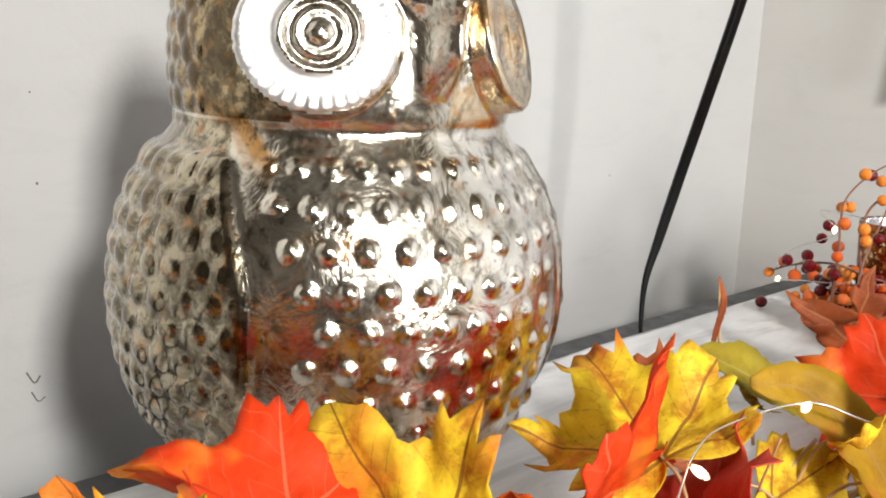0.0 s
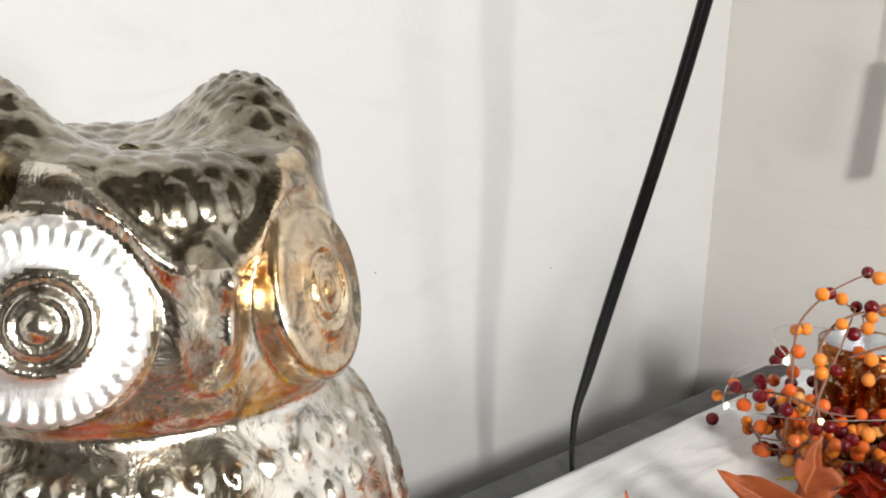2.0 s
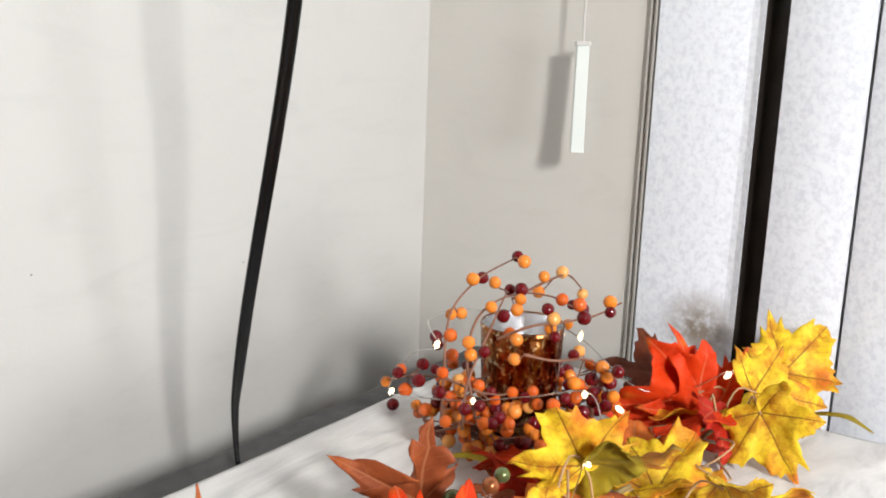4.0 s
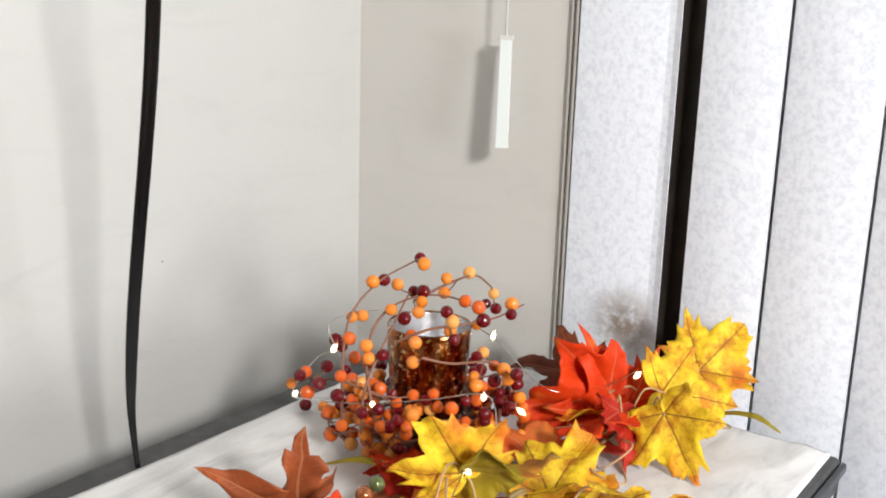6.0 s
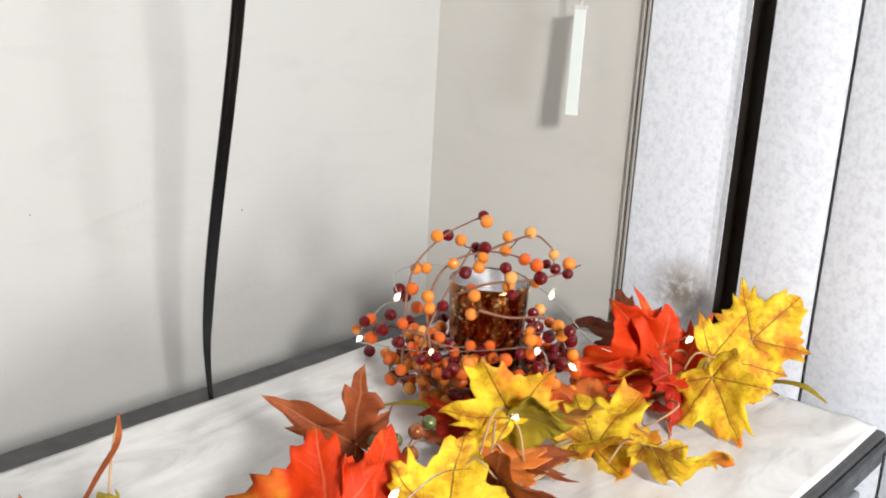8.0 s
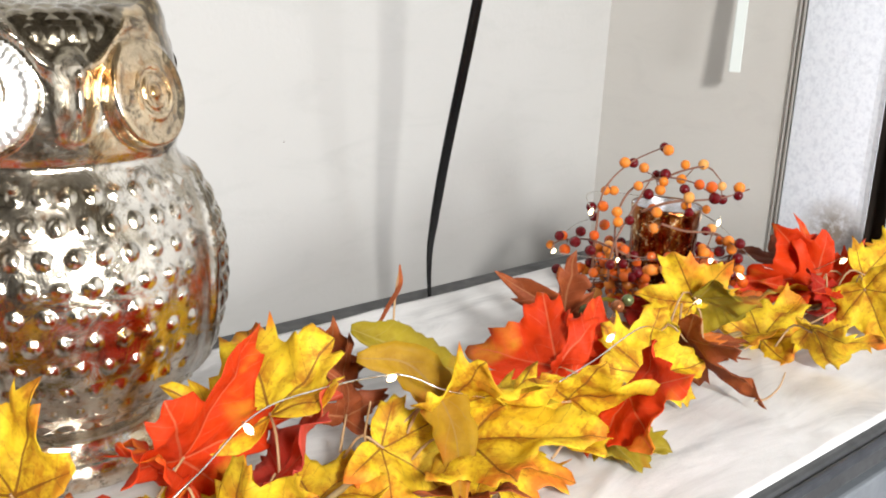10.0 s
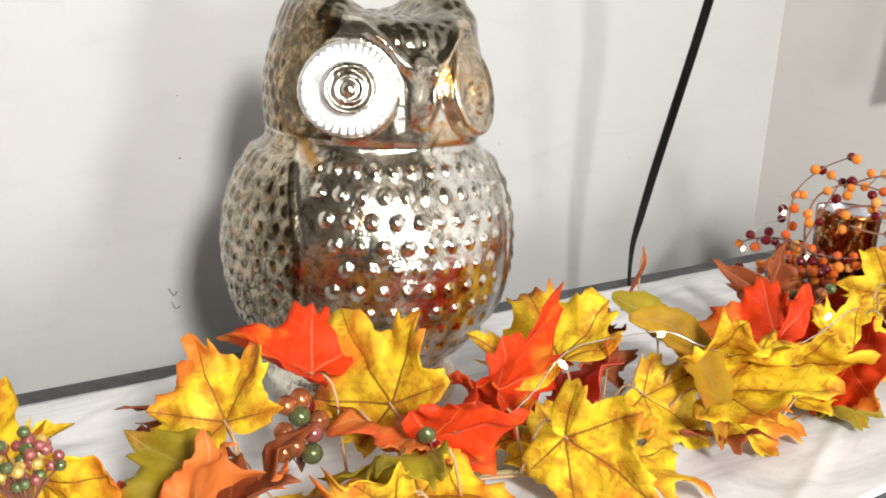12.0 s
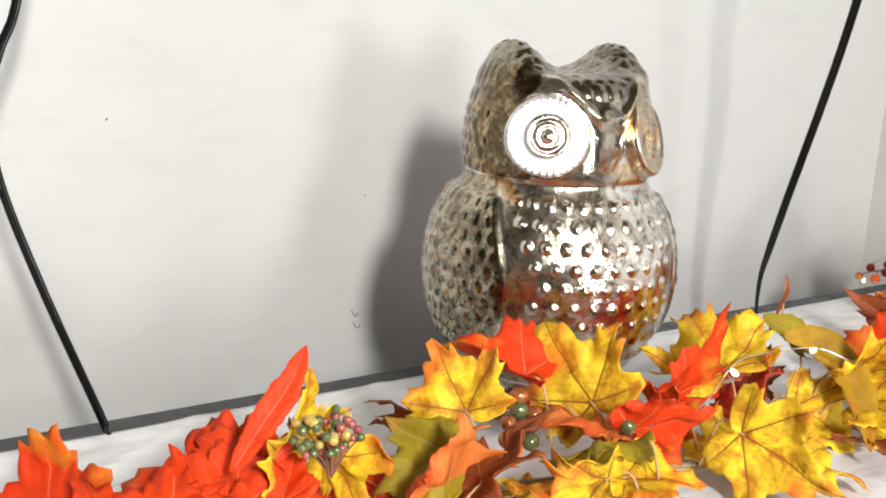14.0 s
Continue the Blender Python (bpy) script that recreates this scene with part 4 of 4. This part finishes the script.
def berry_cluster(parent, at, spots, r, seed):
    """A short bunch of berries on thin stalks. spots: tint and offset from the middle."""
    rnd = random.Random(seed)
    root = Vector(at) + Vector((0.006, 0.004, -0.030))
    root.z = max(0.012, root.z)
    for k, (tint, dx, dy, dz) in enumerate(spots):
        p = Vector(at) + Vector((dx, dy, dz))
        p.z = max(p.z, r + 0.002)
        berry(parent, tint, p, r * rnd.uniform(0.9, 1.1), rnd)
        if k % 3 and len(spots) > 20:
            continue
        part("stalk", tube([root, root.lerp(p, 0.55) + Vector((0, 0, 0.003)), p], 0.0006, 5, 8), M_TWIG, parent)


berry_cluster(garland, (-1.008, -0.402, 0.060), [("C", -0.012, -0.005, 0.003), ("C", -0.006, -0.008, -0.006), ("W", 0.005, -0.009, 0.0), ("G", 0.001, 0.0, 0.008),
              ("G", 0.003, -0.012, -0.011), ("C", -0.011, -0.004, -0.010), ("C", -0.005, 0.005, 0.014), ("C", 0.013, -0.002, 0.003), ("D", 0.008, 0.006, 0.011), ("C", 0.004, 0.005, 0.016)], 0.0062, 3)
berry_cluster(garland, (-0.945, -0.452, 0.064), [("W", 0.009, -0.004, 0.004), ("G", -0.010, -0.002, 0.002), ("D", 0.0, 0.006, -0.008), ("W", 0.004, 0.008, -0.004)], 0.0058, 5)
rb = random.Random(11)
spots = []
for i in range(64):
    a, q = rb.uniform(0, 2 * math.pi), rb.random() ** 0.5
    spots.append((rb.choice("WGGLLWGLW"), 0.021 * q * math.cos(a), 0.013 * q * math.sin(a), rb.uniform(-0.013, 0.015) * (1.1 - 0.5 * q)))
berry_cluster(garland, (-1.174, -0.434, 0.096), spots, 0.0029, 7)
berry_cluster(garland, (-0.485, -0.392, 0.050), [("G", 0.0, 0.0, 0.012), ("G", 0.010, 0.004, 0.006), ("C", -0.008, 0.0, 0.0), ("G", -0.006, 0.006, 0.010), ("W", 0.004, -0.006, -0.004),
              ("C", 0.024, -0.002, 0.010), ("G", 0.034, -0.004, 0.014), ("C", 0.012, -0.008, 0.0)], 0.0056, 9)

# slender curled bits: tendrils and narrow leaves
for tl in ([(-0.434, -0.508, 0.012), (-0.427, -0.514, 0.014), (-0.418, -0.518, 0.022), (-0.407, -0.516, 0.031)], [(-0.672, -0.365, 0.06), (-0.662, -0.352, 0.075), (-0.655, -0.345, 0.095), (-0.648, -0.340, 0.108)],
           [(-0.70, -0.43, 0.055), (-0.73, -0.42, 0.03), (-0.745, -0.425, 0.04), (-0.75, -0.435, 0.07)], [(-0.12, -0.47, 0.02), (-0.10, -0.49, 0.012), (-0.115, -0.50, 0.016), (-0.13, -0.495, 0.02)],
           [(-0.20, -0.44, 0.02), (-0.24, -0.47, 0.035), (-0.26, -0.455, 0.02), (-0.23, -0.435, 0.015)], [(-0.22, -0.45, 0.012), (-0.27, -0.48, 0.02), (-0.285, -0.46, 0.03), (-0.24, -0.44, 0.025)],
           [(-0.975, -0.415, 0.07), (-0.96, -0.43, 0.05), (-0.95, -0.44, 0.03), (-0.94, -0.44, 0.015)], [(-0.41, -0.42, 0.06), (-0.425, -0.43, 0.04), (-0.44, -0.44, 0.022), (-0.45, -0.43, 0.014)],
           [(-1.05, -0.385, 0.085), (-1.043, -0.385, 0.06), (-1.03, -0.40, 0.03), (-1.02, -0.41, 0.016)]):
    part("tendril", tube(tl, lambda u: 0.0010 - 0.0004 * u, 6, 20), M_PETIOLE, garland, smooth=True)

# ---- fairy lights ----
lights = thing("fairy_lights", "string of tiny warm white lights on bare silver wire", "string lights")


def led(at, lean):
    """A resin drop round a glowing chip."""
    m = pose(*at, *lean)
    drop = part("bulb", move(lathe([(0, -0.0052), (0.0010, -0.0047), (0.0019, -0.0024), (0.0021, 0.0), (0.0013, 0.0034), (0.0005, 0.0056), (0, 0.0060)], 20), m), M_RESIN, lights, "clear resin drop", True)
    part("chip", move(lathe([(0, -0.0036), (0.0012, -0.002), (0.0013, 0.0006), (0.0007, 0.0026), (0, 0.003)], 12), m), M_LED, drop, "glowing chip")


wire = [(-0.395, -0.424, 0.064), (-0.36, -0.42, 0.045), (-0.32, -0.40, 0.050), (-0.29, -0.372, 0.066), (-0.312, -0.335, 0.060), (-0.336, -0.296, 0.054), (-0.354, -0.255, 0.052), (-0.346, -0.224, 0.048),
        (-0.30, -0.21, 0.062), (-0.335, -0.262, 0.088), (-0.354, -0.276, 0.100), (-0.33, -0.25, 0.108), (-0.26, -0.235, 0.098), (-0.20, -0.27, 0.085), (-0.184, -0.308, 0.070), (-0.20, -0.37, 0.045),
        (-0.165, -0.40, 0.040), (-0.150, -0.43, 0.060)]
part("wire", tube(wire, 0.00055, 5, 150), M_WIRE, lights, "bare silver wire", True)
wire = [(-0.395, -0.424, 0.062), (-0.45, -0.44, 0.05), (-0.52, -0.46, 0.075), (-0.60, -0.475, 0.07), (-0.656, -0.47, 0.060), (-0.71, -0.46, 0.075), (-0.735, -0.44, 0.085), (-0.79, -0.43, 0.085), (-0.835, -0.44, 0.086),
        (-0.88, -0.455, 0.07), (-0.93, -0.45, 0.04), (-1.0, -0.43, 0.02), (-1.08, -0.42, 0.02), (-1.135, -0.43, 0.022), (-1.17, -0.44, 0.03)]
part("wire", tube(wire, 0.00055, 5, 160), M_WIRE, lights, "bare silver wire", True)
for at, lean in (((-0.345, -0.226, 0.047), (0, 80, 20)), ((-0.335, -0.297, 0.054), (10, 80, 60)), ((-0.289, -0.368, 0.064), (0, 75, 30)), ((-0.354, -0.275, 0.099), (20, 60, 40)), ((-0.184, -0.308, 0.072), (0, 20, 0)),
                 ((-0.396, -0.426, 0.062), (0, 70, 60)), ((-0.738, -0.440, 0.084), (0, 80, 10)), ((-0.842, -0.447, 0.084), (30, 70, 120)), ((-0.650, -0.478, 0.062), (0, 85, -30)), ((-0.150, -0.43, 0.056), (30, 40, 0)),
                 ((-1.135, -0.43, 0.024), (0, 75, 20)), ((-0.545, -0.452, 0.070), (0, 60, 0)), ((-0.262, -0.385, 0.048), (0, 70, 80))):
    led(at, lean)

# ---- votive cup with a wreath of berries ----
CUP = (-0.254, -0.290, 0.0025)
cup = thing("votive_cup", "copper and gold flecked mercury glass votive cup", "candle holder", at=CUP)
part("glass", lathe([(0, 0.004), (0.024, 0.004), (0.0285, 0.006), (0.0305, 0.014), (0.0345, 0.088), (0.0350, 0.0935), (0.0342, 0.0945), (0.0333, 0.0935)], 72), M_CUP, cup, "copper flecked outside", True)
part("lining", lathe([(0.0333, 0.0932), (0.0325, 0.087), (0.0285, 0.016), (0.0265, 0.0085), (0.0, 0.0075)], 72), M_CUP_IN, cup, "silvered inside", True)
part("base", lathe([(0, 0.0), (0.0255, 0.0), (0.0275, 0.0015), (0.027, 0.0042), (0, 0.0042)], 72), M_CUP, cup, smooth=True)

wreath = thing("berry_wreath", "candle ring of orange and wine red berries on brown twigs", "berry wreath")
rw_ = random.Random(21)
for k in range(7):
    r, z = rw_.uniform(0.040, 0.062), rw_.uniform(0.006, 0.034)
    ph, tl = rw_.uniform(0, 6.28), rw_.uniform(-0.010, 0.014)
    ring = []
    for i in range(25):
        a = ph + 2 * math.pi * i / 24
        q = r * (1 + 0.07 * math.sin(3 * a + k) + 0.04 * math.sin(7 * a))
        ring.append((CUP[0] + q * math.cos(a), CUP[1] + q * math.sin(a), max(0.005, z + tl * math.sin(a + k) + 0.004 * math.sin(5 * a))))
    part("twig_ring", tube(ring, 0.0016, 6, 120), M_TWIG, wreath, "brown twig wound in a ring", True)

STEMS = (
    [(-0.345, -0.275, 0.030), (-0.348, -0.278, 0.075), (-0.338, -0.272, 0.105), (-0.322, -0.268, 0.122), (-0.302, -0.278, 0.142), (-0.280, -0.296, 0.157)],
    [(-0.335, -0.300, 0.040), (-0.332, -0.288, 0.085), (-0.312, -0.285, 0.115), (-0.285, -0.298, 0.128), (-0.262, -0.318, 0.126), (-0.252, -0.340, 0.116)],
    [(-0.350, -0.298, 0.035), (-0.342, -0.296, 0.070), (-0.312, -0.297, 0.110), (-0.285, -0.292, 0.130)],
    [(-0.316, -0.304, 0.100), (-0.304, -0.326, 0.112), (-0.285, -0.350, 0.117), (-0.265, -0.362, 0.120), (-0.240, -0.370, 0.126)],
    [(-0.290, -0.300, 0.126), (-0.262, -0.312, 0.136), (-0.220, -0.310, 0.134), (-0.192, -0.309, 0.118)],
    [(-0.318, -0.330, 0.094), (-0.300, -0.345, 0.088), (-0.272, -0.360, 0.085), (-0.255, -0.366, 0.072)],
    [(-0.330, -0.300, 0.060), (-0.342, -0.270, 0.068), (-0.340, -0.235, 0.060), (-0.334, -0.214, 0.050)],
    [(-0.215, -0.335, 0.030), (-0.225, -0.350, 0.055), (-0.248, -0.358, 0.070), (-0.262, -0.366, 0.078)],
    [(-0.320, -0.300, 0.030), (-0.340, -0.285, 0.030), (-0.340, -0.262, 0.022), (-0.318, -0.235, 0.024)],
)
SPOTS_ALL = []
for st in STEMS:
    part("stem", tube(st, lambda u: 0.0013 - 0.0006 * u, 6, 40), M_TWIG, wreath, "thin brown wrapped stem", True)
    SPOTS_ALL += spline(st, 30)


def berries(tint, places):
    for p in places:
        p = Vector(p)
        berry(wreath, tint, p, 0.0051 * rw_.uniform(0.90, 1.14), rw_)
        q = min(SPOTS_ALL, key=lambda s: (s - p).length)
        if 0.004 < (q - p).length < 0.028:
            part("stalk", tube([q, q.lerp(p, 0.6) + Vector((0, 0, -0.002)), p], 0.0006, 5, 8), M_TWIG, wreath)


berries("D", [(-0.273, -0.293, 0.156), (-0.297, -0.276, 0.140), (-0.274, -0.288, 0.128), (-0.280, -0.302, 0.132), (-0.300, -0.299, 0.114), (-0.173, -0.292, 0.095), (-0.277, -0.357, 0.119), (-0.182, -0.308, 0.096), (-0.255, -0.368, 0.121), (-0.339, -0.263, 0.099), (-0.312, -0.246, 0.082), (-0.330, -0.302, 0.093), (-0.293, -0.334, 0.125), (-0.292, -0.341, 0.104)])
berries("D", [(-0.323, -0.240, 0.067), (-0.348, -0.234, 0.065), (-0.349, -0.255, 0.064), (-0.288, -0.184, 0.008), (-0.355, -0.279, 0.062), (-0.352, -0.301, 0.053), (-0.261, -0.342, 0.082), (-0.259, -0.358, 0.065), (-0.274, -0.387, 0.082), (-0.226, -0.359, 0.053), (-0.343, -0.320, 0.044), (-0.338, -0.323, 0.048)])
berries("O", [(-0.288, -0.308, 0.157), (-0.312, -0.277, 0.142), (-0.286, -0.281, 0.135), (-0.266, -0.314, 0.142), (-0.287, -0.306, 0.126), (-0.247, -0.299, 0.123), (-0.309, -0.293, 0.122), (-0.290, -0.305, 0.118), (-0.248, -0.364, 0.127), (-0.321, -0.264, 0.113), (-0.313, -0.268, 0.113), (-0.338, -0.295, 0.091), (-0.337, -0.292, 0.100), (-0.312, -0.319, 0.102)])
berries("O", [(-0.289, -0.335, 0.109), (-0.217, -0.312, 0.091), (-0.317, -0.321, 0.088), (-0.333, -0.211, 0.048), (-0.333, -0.283, 0.061), (-0.316, -0.258, 0.053), (-0.315, -0.229, 0.027), (-0.262, -0.368, 0.078), (-0.265, -0.374, 0.072), (-0.259, -0.339, 0.064), (-0.276, -0.352, 0.065)])
berries("P", [(-0.225, -0.308, 0.137), (-0.188, -0.309, 0.111), (-0.292, -0.339, 0.118), (-0.252, -0.342, 0.083)])
berries("R", [(-0.258, -0.327, 0.124), (-0.278, -0.353, 0.129), (-0.337, -0.275, 0.102), (-0.316, -0.263, 0.078), (-0.296, -0.303, 0.100), (-0.350, -0.278, 0.076), (-0.348, -0.242, 0.053), (-0.327, -0.221, 0.059), (-0.367, -0.294, 0.046), (-0.336, -0.256, 0.017), (-0.331, -0.275, 0.022), (-0.249, -0.351, 0.073), (-0.347, -0.315, 0.044), (-0.310, -0.353, 0.057)])
berries("R", [(-0.335, -0.330, 0.044)])

# more berries low down, round the back and the sides of the ring
for k in range(90):
    a = rw_.uniform(0, 2 * math.pi)
    r, z = rw_.uniform(0.046, 0.084), rw_.uniform(0.008, 0.046)
    berries(rw_.choice("ORRDDD"), [(CUP[0] + r * math.cos(a), CUP[1] + r * math.sin(a), z)])
for k in range(44):
    a = radians(rw_.uniform(150, 285))
    r, z = rw_.uniform(0.048, 0.092), rw_.uniform(0.007, 0.045)
    berries(rw_.choice("ORRRDDO"), [(CUP[0] + r * math.cos(a), CUP[1] + r * math.sin(a), z)])
for k in range(46):
    a = radians(rw_.uniform(150, 262))
    r, z = rw_.uniform(0.058, 0.092), rw_.uniform(0.010, 0.062)
    berries(rw_.choice("OPRRDDOR"), [(CUP[0] + r * math.cos(a), CUP[1] + r * math.sin(a), z)])


# ---- slender leaves of the garland ----
def slender_leaf(tint, points, width, seed, face=(0, 0, 1)):
    """A long narrow leaf along a line, folded a little down its middle. face: the way its upper side looks."""
    face = Vector(face).normalized()
    line = spline(points, 24)
    bm = bmesh.new()
    uvl = bm.loops.layers.uv.new("UVMap")
    rnd = random.Random(seed)
    rows, info = [], {}
    for i, c in enumerate(line):
        u = i / 23
        d = (line[min(i + 1, 23)] - line[max(i - 1, 0)]).normalized()
        x = d.cross(face).normalized()
        w = width * (math.sin(math.pi * min(1, u * 0.97 + 0.03)) ** 0.75) * (1 + 0.12 * rnd.uniform(-1, 1)) + 0.0004
        row = []
        for k in (-1, -0.5, 0, 0.5, 1):
            v = bm.verts.new(c + x * w * k + face * (0.35 * w * abs(k)))
            info[v] = (u, abs(k) * 0.2)
            row.append(v)
        rows.append(row)
    for p, q in zip(rows, rows[1:]):
        for k in range(4):
            f = bm.faces.new((p[k], p[k + 1], q[k + 1], q[k]))
            for lp in f.loops:
                lp[uvl].uv = info[lp.vert]
    ob = part("slender_leaf", bm, LEAF[tint], garland, "narrow " + LEAF_WORDS[tint], True)
    sol = ob.modifiers.new("thickness", "SOLIDIFY")
    sol.thickness = 0.0005


slender_leaf("R", [(-1.226, -0.421, 0.078), (-1.208, -0.420, 0.102), (-1.190, -0.417, 0.122), (-1.177, -0.412, 0.142)], 0.0085, 13, (-0.5, -0.8, 0.3))
slender_leaf("H", [(-0.745, -0.415, 0.090), (-0.714, -0.430, 0.082), (-0.711, -0.465, 0.056), (-0.732, -0.498, 0.018)], 0.0140, 11, (-0.55, -0.65, 0.5))
slender_leaf("O", [(-0.714, -0.370, 0.088), (-0.673, -0.385, 0.066), (-0.607, -0.390, 0.030)], 0.0160, 12, (-0.35, -0.55, 0.75))
slender_leaf("O", [(-0.384, -0.292, 0.020), (-0.372, -0.320, 0.026), (-0.360, -0.355, 0.020), (-0.350, -0.385, 0.014)], 0.0050, 1)
slender_leaf("O", [(-0.112, -0.470, 0.016), (-0.112, -0.495, 0.026), (-0.114, -0.520, 0.030), (-0.116, -0.542, 0.024)], 0.0048, 2)
slender_leaf("B", [(-0.690, -0.360, 0.070), (-0.668, -0.352, 0.088), (-0.652, -0.346, 0.100), (-0.646, -0.338, 0.112)], 0.0013, 3)
slender_leaf("D", [(-0.255, -0.470, 0.035), (-0.240, -0.455, 0.024), (-0.222, -0.440, 0.018), (-0.200, -0.425, 0.014)], 0.0090, 5)
